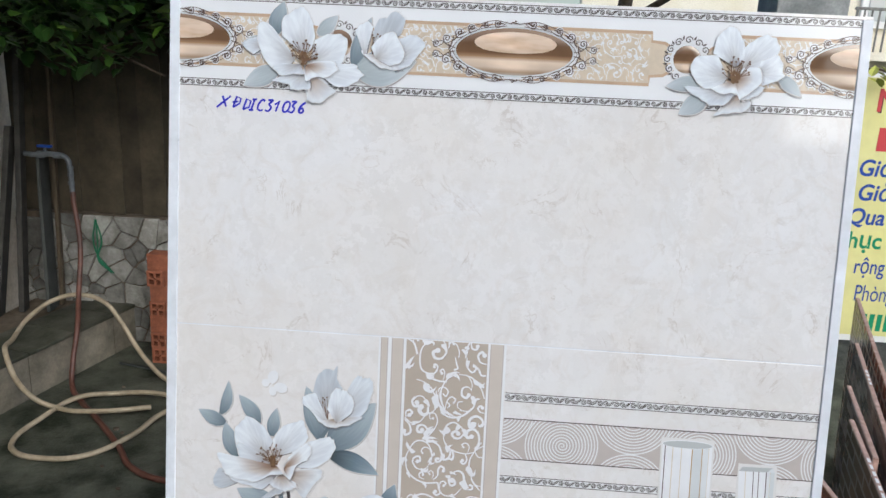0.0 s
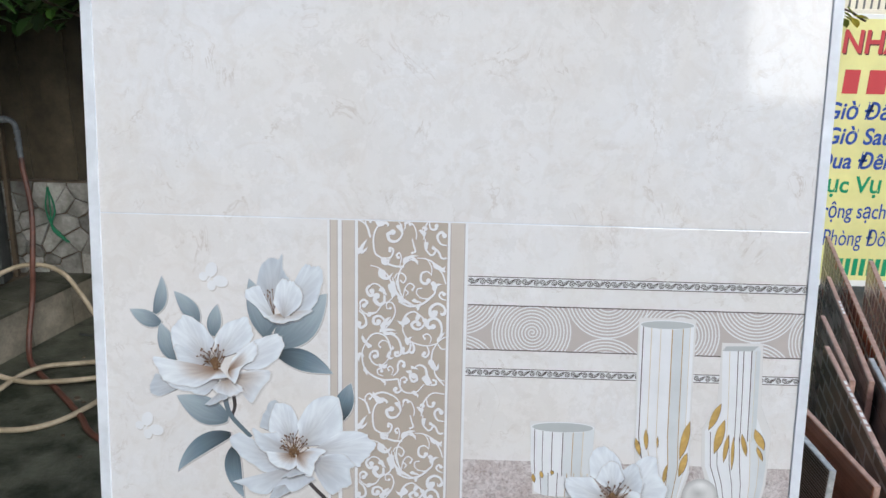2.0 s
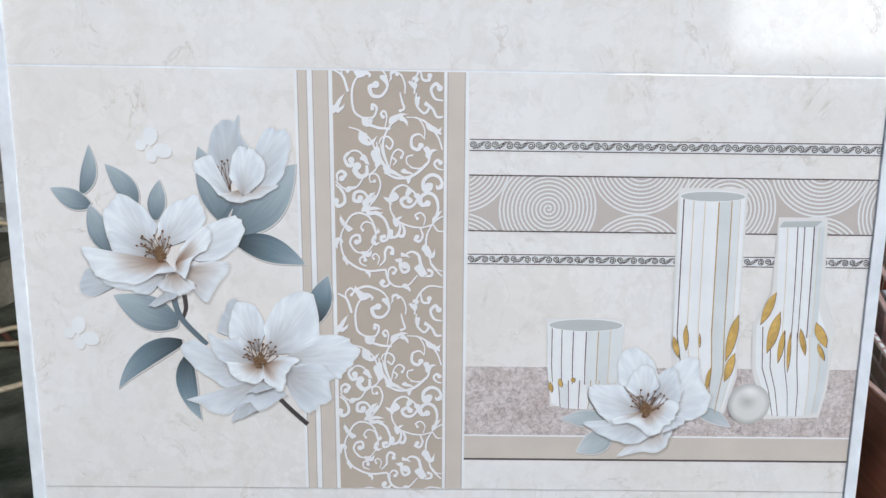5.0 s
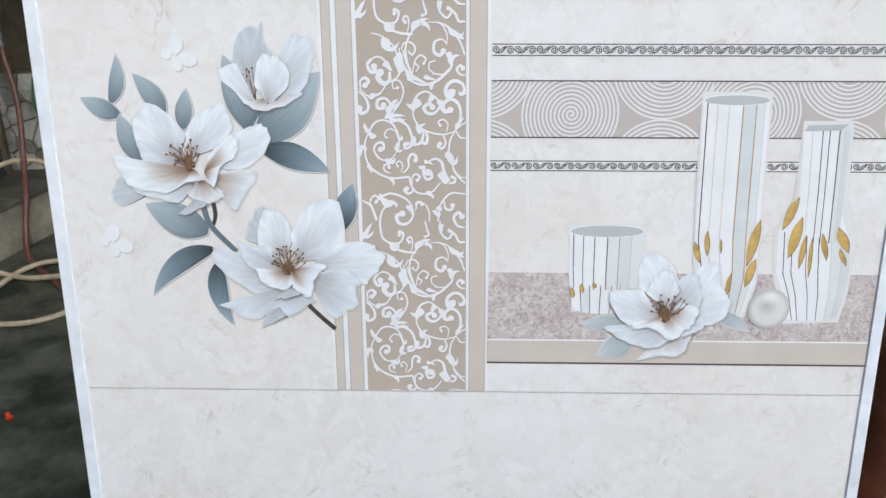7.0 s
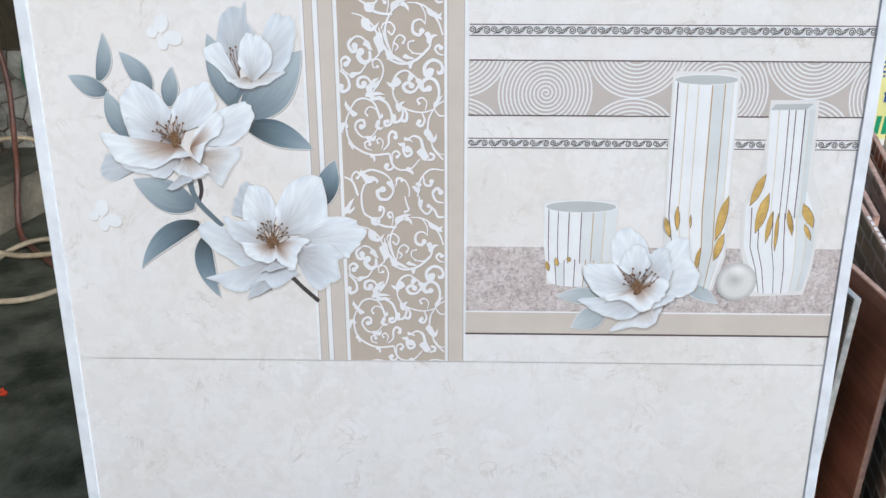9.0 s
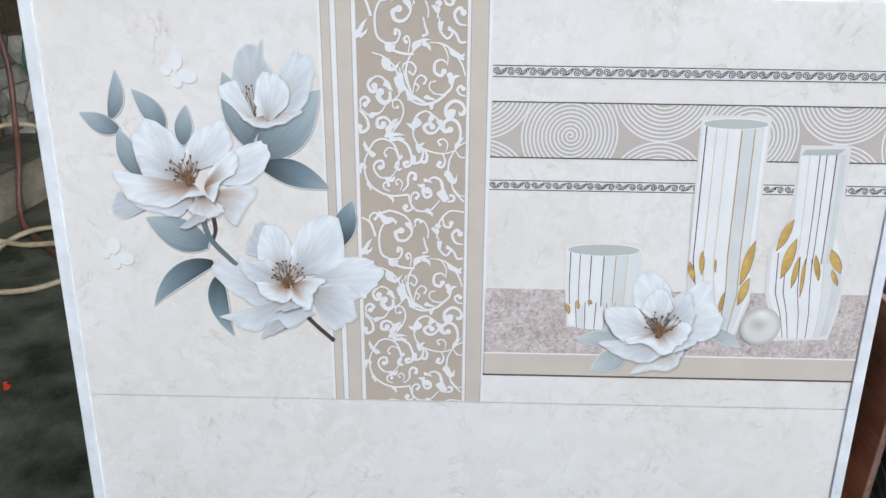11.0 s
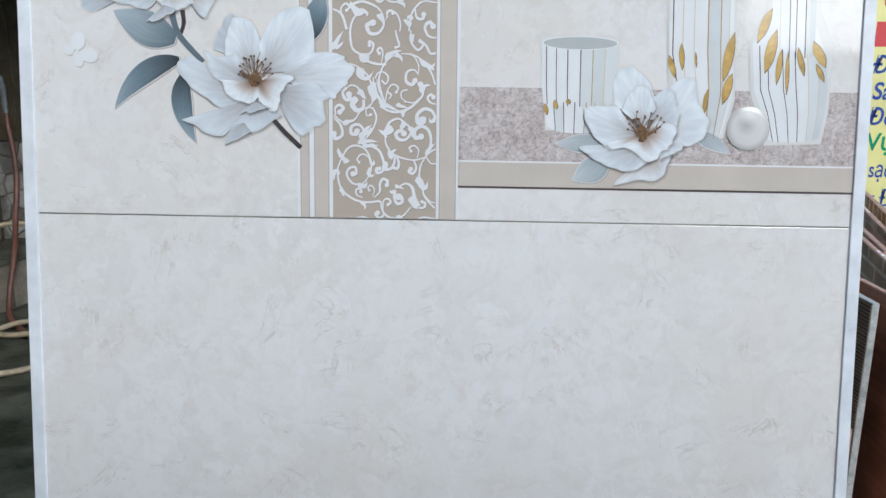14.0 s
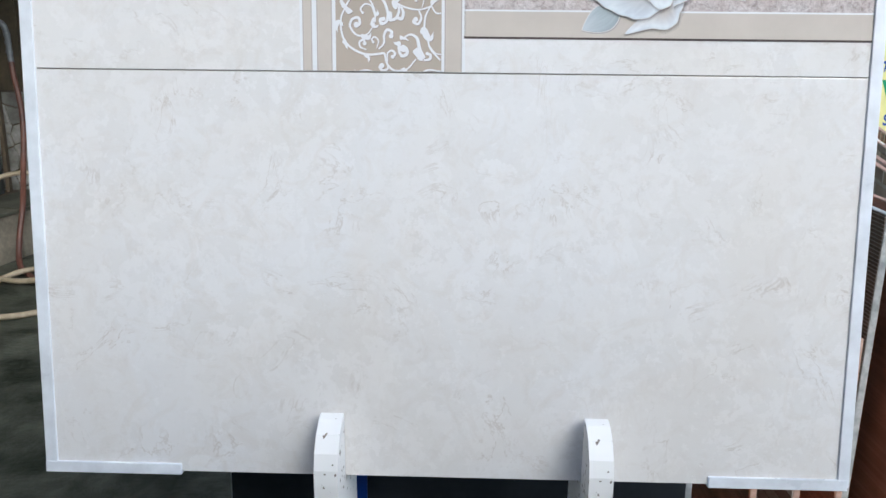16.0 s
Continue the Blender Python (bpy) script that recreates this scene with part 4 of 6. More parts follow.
def wave_band(parent, x0, x1, z0, z1, gap=None):
    """Running scroll border between two dark lines; gap leaves a stretch free."""
    h, step = (z1 - z0), 19.7
    k = h / 10.0
    bm = bmesh.new()
    flat_poly(bm, [(x0, z0), (x1, z0), (x1, z1), (x0, z1)], 0.2).material_index = 1
    for z in (z0, z1):
        flat_poly(bm, [(x0, z - 0.45), (x1, z - 0.45), (x1, z + 0.45), (x0, z + 0.45)], 0.35)
    zc = (z0 + z1) / 2
    x = x0 - 17
    while x < x1:
        a = spiral_pts(x, zc + 0.3 * k, 0.5 * k, 3.45 * k, 560, -90, 26)
        b = spiral_pts(x + 13.1, zc - 0.3 * k, 3.45 * k, 0.5 * k, 90, -560, 26)
        s = curve_pts([a[-1], (x + 4.8, zc - 1.6 * k), (x + 8.2, zc + 1.6 * k), b[0]], 5)
        stroke(bm, a + s[1:-1] + b, 0.92, 0.92, 0.4)
        stroke(bm, curve_pts([(x + 3.4, zc - 3.4 * k), (x + 6.4, zc - 1.7 * k), (x + 9.4, zc + 1.2 * k)], 5), 0.5, 0.8, 0.44)
        stroke(bm, curve_pts([(x + 3.6, zc - 0.6 * k), (x + 6.4, zc + 1.6 * k), (x + 10.0, zc + 3.6 * k)], 5), 0.8, 0.5, 0.46)
        x += step
    for co, no in ((mm(x0, 0), (-1, 0, 0)), (mm(x1, 0), (1, 0, 0))):
        bmesh.ops.bisect_plane(bm, geom=bm.verts[:] + bm.edges[:] + bm.faces[:], plane_co=co, plane_no=no, clear_outer=True)
    return part("printed_wave_border", bm, [PRINT_DARK, PRINT_PALE], parent, "dark running scroll border")


wave_band(TILE_MID, 406.5, 786, 730.6, 740.5)
wave_band(TILE_MID, 406.5, 786, 626.6, 635.6)
wave_band(TILE_TOP, -1, 786, 1187.6, 1196)
wave_band(TILE_TOP, -1, 786, 1088.6, 1096.6)

# band of rings
part("printed_ring_band", flat_rect(406.5, 786, 657.5, 708.5, 0.15), PRINT_RING, TILE_MID, "warm grey printed band")
bm = bmesh.new()
for z in (657.5, 708.5):
    flat_poly(bm, [(406.5, z - 0.6), (786, z - 0.6), (786, z + 0.6), (406.5, z + 0.6)], 0.4)
part("printed_line", bm, PRINT_DARK, TILE_MID)
bm = bmesh.new()
ring_w, ring_step = 1.5, 3.75
cells = []
for k in range(-1, 5):
    cx = 479.5 + 165 * k
    cells.append((cx, 678.6, 46.0))
for cx, cz, rmax in cells:
    stroke(bm, spiral_pts(cx, cz, 0.5, rmax, 200, 200 + 360 * rmax / ring_step, 420), ring_w, ring_w, 0.3)
for k in range(-1, 5):
    cx = 562.5 + 165 * k
    for i in range(11):
        r = 46.2 - i * ring_step
        stroke(bm, spiral_pts(cx, 721, r, r, 180, 360, 48), ring_w, ring_w, 0.3)
        if r > 28:
            stroke(bm, spiral_pts(cx, 627.5, r, r, 0, 180, 48), ring_w, ring_w, 0.3)
for co, no in ((mm(407, 0), (-1, 0, 0)), (mm(785, 0), (1, 0, 0)), (mm(0, 658), (0, 0, -1)), (mm(0, 708), (0, 0, 1))):
    bmesh.ops.bisect_plane(bm, geom=bm.verts[:] + bm.edges[:] + bm.faces[:], plane_co=co, plane_no=no, clear_outer=True)
tagged(part("printed_ringwork", bm, PRINT_PALE, TILE_MID, "white printed rings and arcs"), kind="stuff")

# still life: granite ledge, vases, pearl and bloom
GRANITE = marble("pink_grey_granite_print", (0.47, 0.42, 0.41), (0.58, 0.55, 0.55), (0.34, 0.27, 0.26))
gb = GRANITE.node_tree
gs = node(GRANITE, "ShaderNodeTexNoise", Scale=210.0, Detail=7.0, Roughness=0.75, Distortion=1.0)
link(GRANITE, node(GRANITE, "ShaderNodeTexCoord").outputs["Object"], gs.inputs["Vector"])
old = gb.nodes["Principled BSDF"].inputs["Base Color"].links[0].from_socket
gcol0 = mix(GRANITE, 0.9, old, ramp(GRANITE, gs.outputs[0], [(0.36, (0.62, 0.58, 0.57)), (0.47, (1.0, 0.99, 0.98)), (0.6, (1.3, 1.3, 1.3))]), "MULTIPLY")
link(GRANITE, gcol0, gb.nodes["Principled BSDF"].inputs["Base Color"])
for n in gb.nodes:
    if n.type in ("TEX_NOISE", "TEX_VORONOI") and n != gs:
        n.inputs["Scale"].default_value *= 11.0
part("printed_ledge", flat_rect(406.5, 786, 457.5, 527, 0.15), GRANITE, TILE_MID, "pinkish grey printed granite ledge")
part("printed_stripe", flat_rect(406.5, 786, 433.5, 457, 0.15), PRINT_BEIGE, TILE_MID)
part("printed_stripe", flat_rect(406.5, 786, 456.4, 458, 0.25), PRINT_WHITE, TILE_MID)
part("printed_line", flat_rect(406.5, 786, 431.6, 433.6, 0.25), PRINT_DARK, TILE_MID)

INNER = glaze("printed_vase_inside", (0.49, 0.52, 0.53))


def striped_body(bm, left, right, tones, seams, inks, out, base_sag):
    """A body of upright facets between two side lines, each facet in its tone, parted by fine seams; left and right are (x, z) from top to foot."""
    rows = len(left)

    def at(row, f):
        (xa, za), (xb, zb) = left[row], right[row]
        sag = base_sag * math.sqrt(max(0.0, 1 - (2 * f - 1) ** 2)) if row == rows - 1 else 0
        return (xa + (xb - xa) * f, za + (zb - za) * f - sag)

    for k, tone in enumerate(tones):
        for r in range(rows - 1):
            flat_poly(bm, [at(r, seams[k]), at(r, seams[k + 1]), at(r + 1, seams[k + 1]), at(r + 1, seams[k])], out).material_index = tone
    for k, (ink, w) in enumerate(inks):
        stroke(bm, [at(row, seams[k + 1]) for row in range(rows)], w, w * 0.8, out + 0.1, ink)


def halo(bm, ring, out):
    """Pale cut-out margin round a printed thing, with a faint line."""
    c = sum((Vector(p) for p in ring), Vector((0, 0))) / len(ring)
    for grow, mat, o in ((1.9, 7, out - 0.12), (1.6, 8, out - 0.08)):
        edge = [Vector(p) + Vector((math.copysign(grow, p[0] - c.x), math.copysign(grow * 0.8, p[1] - c.y))) for p in ring]
        f = flat_poly(bm, edge, o)
        f.material_index = mat
        bmesh.ops.triangulate(bm, faces=[f])


def gold_leaf(bm, x0, z0, x1, z1, w, out):
    """A slim curved gold leaf from its upper tip to its lower one, edged in dark umber."""
    a, b = Vector((x0, z0)), Vector((x1, z1))
    d = (b - a).normalized()
    q = Vector((-d.y, d.x)) * w / 2
    one = curve_pts([a, a + (b - a) * 0.33 + q * 0.75, a + (b - a) * 0.7 + q * 0.8, b], 5)
    two = curve_pts([a, a + (b - a) * 0.3 - q * 0.85, a + (b - a) * 0.66 - q * 0.75, b], 5)
    for i in range(len(one) - 1):
        quad = [one[i], one[i + 1], two[i + 1], two[i]]
        if i == 0:
            quad = quad[:3]
        elif i == len(one) - 2:
            quad = [one[i], one[i + 1], two[i]]
        flat_poly(bm, quad, out).material_index = 2
    stroke(bm, one, 0.45, 0.7, out + 0.05, 4)
    stroke(bm, two, 0.7, 0.35, out + 0.05, 3)


VASE_SLOTS = [PRINT_WHITE, PRINT_SILVER, PRINT_GOLD, PRINT_GILT, PRINT_DARK, INNER, PRINT_PALE_GILT, PRINT_HALO_LINE, PRINT_HALO, PRINT_PEARL_GREY]
bm = bmesh.new()
left, right = [(483, 568), (484, 530), (485.5, 514)], [(555, 569), (554.5, 530), (554, 514)]
halo(bm, [(483, 574), (554, 574), (551, 489), (490, 489)], 0.6)
striped_body(bm, left, right, [0, 0, 0, 0, 9, 1, 9], [0.0, 0.06, 0.19, 0.34, 0.51, 0.67, 0.83, 1.0], [(4, 0.9), (4, 0.8), (4, 1.0), (4, 1.0), (3, 0.9), (6, 0.9)], 0.6, 4)
striped_body(bm, [(486, 514), (490, 491)], [(553.5, 514), (548, 491)], [0, 9, 0, 0, 9, 1, 1, 9], [0.0, 0.14, 0.28, 0.44, 0.6, 0.72, 0.86, 0.95, 1.0],
             [(4, 0.8), (4, 0.8), (4, 0.9), (3, 0.9), (3, 0.8), (6, 0.8), (6, 0.8)], 0.56, 6)
disc(bm, 519, 569, 36, 6.5, 0.75, 0, 36)
disc(bm, 519, 568.8, 34.5, 5.6, 0.85, 5, 36)
for x, z, h in ((488.5, 507, 11), (497.5, 511.5, 9), (509.5, 514.5, 5)):
    gold_leaf(bm, x - 1, z + h / 2, x + 1, z - h / 2, 4.5, 0.9)
part("printed_vase", bm, VASE_SLOTS, TILE_MID, "short white printed vase with gilt stripes")
bm = bmesh.new()
left, right = [(599.5, 691), (601, 620), (602.3, 560), (607, 538), (616, 487)], [(658.8, 692), (660.7, 618), (662, 566), (663.5, 520), (655, 487)]
halo(bm, [(599, 698), (659, 698), (661, 600), (664, 520), (655, 484), (614, 484), (604, 538), (601, 600)], 0.62)
striped_body(bm, left, right, [0, 0, 0, 0, 1, 9, 0], [0.0, 0.055, 0.21, 0.385, 0.6, 0.8, 0.93, 1.0], [(4, 1.1), (6, 0.9), (6, 0.8), (3, 1.2), (3, 1.0), (6, 0.5)], 0.6, 5)
disc(bm, 629, 692, 30.6, 5.2, 0.75, 0, 36)
disc(bm, 629, 691.8, 29.4, 4.4, 0.85, 5, 36)
for x0, z0, x1, z1, w in ((602.5, 559, 608.5, 538, 6), (613.5, 570, 615, 545, 5.5), (627, 562, 628, 548, 2), (662.5, 581, 653.5, 535, 10), (662, 543, 654, 514, 9), (640, 528, 636.5, 503, 5)):
    gold_leaf(bm, x0, z0, x1, z1, w, 0.9)
part("printed_vase", bm, VASE_SLOTS, TILE_MID, "tall white printed vase with gilt stripes")
bm = bmesh.new()
halo(bm, [(693, 672), (735, 672), (739, 600), (753, 568), (752, 510), (747, 480), (697, 478), (681, 530), (678, 570), (693, 600)], 0.64)
striped_body(bm, [(680, 570), (683, 528), (692, 506), (699, 482)], [(749, 559), (752, 532), (750.5, 506), (746.6, 484)], [0, 0, 0, 0, 0, 9, 1],
             [0.0, 0.09, 0.2, 0.4, 0.57, 0.74, 0.88, 1.0], [(4, 0.9), (4, 0.9), (4, 0.8), (4, 0.9), (6, 0.7), (6, 0.6)], 0.65, 3)
flat_poly(bm, [(695.7, 604), (737, 588), (749, 559), (680, 570)], 0.66).material_index = 0
striped_body(bm, [(692.4, 664), (696, 605), (697.5, 560)], [(734.7, 665), (736.6, 605), (738, 560)], [0, 0, 0, 0, 9, 1], [0.0, 0.19, 0.41, 0.56, 0.77, 0.88, 1.0], [(6, 0.7), (4, 0.9), (4, 0.9), (4, 1.1), (6, 0.4)], 0.68, 2)
flat_poly(bm, [(692.4, 664), (734.7, 665), (732, 670.5), (696, 669.5)], 0.8).material_index = 5
flat_poly(bm, [(725.5, 664.6), (734.7, 665), (732, 670.5)], 0.84).material_index = 9
for x0, z0, x1, z1, w in ((696, 603, 683.5, 571, 9), (701.5, 584, 692, 543, 11), (707, 566, 703.5, 533, 6), (713, 564, 713.5, 524, 4), (722, 568, 729, 541, 6), (736, 574, 748.5, 549, 10), (740, 553, 748, 536, 5)):
    gold_leaf(bm, x0, z0, x1, z1, w, 0.9)
part("printed_vase", bm, VASE_SLOTS, TILE_MID, "white printed bottle vase with gilt leaves")
PEARL = material("printed_pearl", (0.8, 0.8, 0.78), 0.12)
pco = node(PEARL, "ShaderNodeTexCoord").outputs["UV"]


def spot(m, uv, x, y, near, far, lo, hi):
    """A round tone in a print: lo at its middle, hi beyond."""
    d = node(m, "ShaderNodeVectorMath")
    d.operation = "DISTANCE"
    d.inputs[1].default_value = (x, y, 0)
    link(m, uv, d.inputs[0])
    return ramp(m, d.outputs["Value"], [(near, (lo,) * 3), (far, (hi,) * 3)])


pcol = mix(PEARL, 1.0, (0.66, 0.66, 0.65), spot(PEARL, pco, 0.5, 0.5, 0.36, 0.5, 1.0, 0.68), "MULTIPLY")
pcol = mix(PEARL, 1.0, pcol, spot(PEARL, pco, 0.45, 0.58, 0.02, 0.26, 0.72, 1.0), "MULTIPLY")
pcol = mix(PEARL, 1.0, pcol, spot(PEARL, pco, 0.5, 0.78, 0.03, 0.22, 1.22, 1.0), "MULTIPLY")
link(PEARL, pcol, PEARL.node_tree.nodes["Principled BSDF"].inputs["Base Color"])


def dome(bm, x, z, rx, rz, rise, out, mat=0, rings=8, n=36):
    """A low domed ellipse with its height over its own box as texture coordinates."""
    uv = bm.loops.layers.uv.verify()
    rows = []
    for i in range(1, rings + 1):
        s = i / rings
        rows.append([bm.verts.new(mm(x + rx * s * math.cos(a), z + rz * s * math.sin(a), out + rise * math.sqrt(1 - s * s))) for a in (2 * math.pi * j / n for j in range(n))])
    c = bm.verts.new(mm(x, z, out + rise))
    fs = []
    for j in range(n):
        fs.append(bm.faces.new((c, rows[0][j], rows[0][(j + 1) % n])))
    for a, b in zip(rows, rows[1:]):
        for j in range(n):
            fs.append(bm.faces.new((a[j], b[j], b[(j + 1) % n], a[(j + 1) % n])))
    for f in fs:
        f.material_index, f.smooth = mat, True
        for l in f.loops:
            l[uv].uv = (0.5 + (l.vert.co.x * 1000 - x) / (2 * rx), 0.5 + (l.vert.co.z * 1000 - z) / (2 * rz))


bm = bmesh.new()
dome(bm, 679.5, 492, 20.5, 20.5, 1.2, 0.9)
part("printed_pearl", bm, PEARL, TILE_MID, "large grey-white printed pearl")
for k, (x, z, ang, ln, w, bend) in enumerate(((545, 474, 173, 46, 18, 0.1), (548, 461, -139, 38, 25, -0.15), (628, 486, -15, 40, 15, -0.2))):
    printed_leaf(x, z, ang, ln, w, 2, TILE_MID, 50 + k, bend, 2)
bloom = Bloom(31, 4)
bloom.petal('w', (582, 495), (553, 512), (552, 537), (567, 548), (580, 539), (590, 522), (589, 506))
bloom.petal('w', (596, 488), (600, 525), (612, 536), (628, 536), (630, 517), (642, 501), (635, 480), (618, 474), (606, 477))
bloom.petal('s', (586, 489), (590, 520), (599, 527), (608, 525), (613, 499), (609, 480))
bloom.petal('w', (580, 491), (560, 507), (569, 527), (584, 527), (592, 509))
bloom.petal('b', (589, 469), (574, 456), (556, 438), (576, 441), (600, 445), (606, 460), (608, 467))
bloom.petal('s', (595, 477), (598, 462), (608, 467), (618, 471), (616, 478), (606, 480))
bloom.petal('s', (583, 475), (548, 475), (521, 472), (535, 462), (554, 452), (575, 452), (593, 464))
bloom.petal('w', (574, 484), (556, 511), (530, 510), (524, 506), (534, 483), (550, 470))
bloom.petal('h', (581, 486), (547, 476), (552, 471), (568, 471), (590, 459), (601, 471), (609, 478), (610, 493), (593, 498))
bloom.heart((580, 487), 85, 0.66, 18)
bloom.done('printed_flower', TILE_MID, 'white printed magnolia bloom with brown stamens')

# medallion border on the upper tile
HATCH = glaze("embossed_white_hatch", (0.79, 0.805, 0.825), 0.16, 0.02)
hco = node(HATCH, "ShaderNodeTexCoord").outputs["Object"]
hmap = node(HATCH, "ShaderNodeMapping")
hmap.inputs["Rotation"].default_value = (0, radians(45), 0)
link(HATCH, hco, hmap.inputs["Vector"])
wv = node(HATCH, "ShaderNodeTexWave", Scale=110.0, Distortion=0.6)
link(HATCH, hmap.outputs[0], wv.inputs["Vector"])
hb = node(HATCH, "ShaderNodeBump", Strength=0.03, Distance=0.001)
link(HATCH, wv.outputs[1], hb.inputs["Height"])
link(HATCH, hb.outputs[0], HATCH.node_tree.nodes["Principled BSDF"].inputs["Normal"])
part("printed_hatch", flat_rect(-1, 786, 1097, 1187.2, 0.1), HATCH, TILE_TOP, "white embossed hatched band")
COPPER = glaze("printed_copper_line", (0.55, 0.4, 0.28), 0.12, 0.12)
SAND = glaze("printed_sand_ground", (0.64, 0.55, 0.43), 0.1, 0.12, 60)
GILT_DOME = material("printed_bronze_cabochon", (0.4, 0.25, 0.15), 0.12)
gco = node(GILT_DOME, "ShaderNodeTexCoord").outputs["UV"]
gsep = node(GILT_DOME, "ShaderNodeSeparateXYZ")
link(GILT_DOME, gco, gsep.inputs[0])
gn = node(GILT_DOME, "ShaderNodeTexNoise", Scale=3.0, Detail=3.0)
link(GILT_DOME, gco, gn.inputs["Vector"])
gcol = ramp(GILT_DOME, gsep.outputs[1], [(0.0, (0.4, 0.37, 0.33)), (0.07, (0.36, 0.25, 0.17)), (0.16, (0.62, 0.5, 0.39)), (0.3, (0.68, 0.56, 0.44)), (0.38, (0.34, 0.21, 0.12)), (0.46, (0.17, 0.095, 0.05)), (0.66, (0.14, 0.078, 0.04)), (1.0, (0.26, 0.165, 0.1))])
gcol = mix(GILT_DOME, 1.0, gcol, spot(GILT_DOME, gco, 0.5, 0.2, 0.04, 0.24, 1.3, 1.0), "MULTIPLY")
gcol = mix(GILT_DOME, 0.35, gcol, ramp(GILT_DOME, gn.outputs[0], [(0.3, (0.7, 0.7, 0.7)), (0.7, (1.2, 1.2, 1.2))]), "MULTIPLY")
link(GILT_DOME, gcol, GILT_DOME.node_tree.nodes["Principled BSDF"].inputs["Base Color"])
GILT_SHEEN = material("printed_bronze_sheen", (0.6, 0.45, 0.33), 0.12)
sco = node(GILT_SHEEN, "ShaderNodeTexCoord").outputs["UV"]
sgn = node(GILT_SHEEN, "ShaderNodeTexNoise", Scale=2.6, Detail=2.0)
link(GILT_SHEEN, sco, sgn.inputs["Vector"])
scol = ramp(GILT_SHEEN, sgn.outputs[0], [(0.35, (0.56, 0.41, 0.29)), (0.6, (0.68, 0.54, 0.42))])
scol = mix(GILT_SHEEN, 1.0, scol, spot(GILT_SHEEN, sco, 0.22, 0.78, 0.05, 0.3, 1.35, 1.0), "MULTIPLY")
scol = mix(GILT_SHEEN, 1.0, scol, spot(GILT_SHEEN, sco, 0.48, 0.4, 0.03, 0.3, 1.2, 1.0), "MULTIPLY")
link(GILT_SHEEN, scol, GILT_SHEEN.node_tree.nodes["Principled BSDF"].inputs["Base Color"])


def clip_x(bm, x0, x1):
    for co, no in ((mm(x0, 0), (-1, 0, 0)), (mm(x1, 0), (1, 0, 0))):
        bmesh.ops.bisect_plane(bm, geom=bm.verts[:] + bm.edges[:] + bm.faces[:], plane_co=co, plane_no=no, clear_outer=True)


def cartouche(cx):
    """Sand band with copper edges that steps in at both ends, with leafy scrolls."""
    zc = 1143
    out = [(-155, 29), (155, 29), (155, 19.5), (170, 18), (186, 8), (186, -8), (170, -18), (155, -19.5), (155, -29), (-155, -29), (-155, -19.5), (-170, -18), (-186, -8), (-186, 8), (-170, 18), (-155, 19.5)]
    bm = bmesh.new()
    ring = [(cx + a, zc + b) for a, b in out]
    flat_poly(bm, ring, 0.2)
    f = bm.faces[:]
    bmesh.ops.triangulate(bm, faces=f)
    clip_x(bm, -0.5, 775)
    part("printed_cartouche", bm, SAND, TILE_TOP, "sand coloured printed cartouche")
    bm = bmesh.new()
    stroke(bm, ring + ring[:1], 3.4, 3.4, 0.45)
    clip_x(bm, -0.5, 775)
    part("printed_edging", bm, COPPER, TILE_TOP, "copper printed edging")
    bm = bmesh.new()
    for k in range(-4, 4):
        scroll_unit(bm, cx + 49 * k, 1186 + 20 * (k % 2), 0.35, 0.52)
    for co, no in ((mm(0, 1117), (0, 0, -1)), (mm(0, 1169.5), (0, 0, 1))):
        bmesh.ops.bisect_plane(bm, geom=bm.verts[:] + bm.edges[:] + bm.faces[:], plane_co=co, plane_no=no, clear_outer=True)
    clip_x(bm, max(-0.5, cx - 153), min(775, cx + 153))
    clip_x(bm, -0.5, 775)
    tagged(part("printed_scrollwork", bm, PRINT_PALE, TILE_TOP, "white printed leaf scrolls"), kind="stuff")


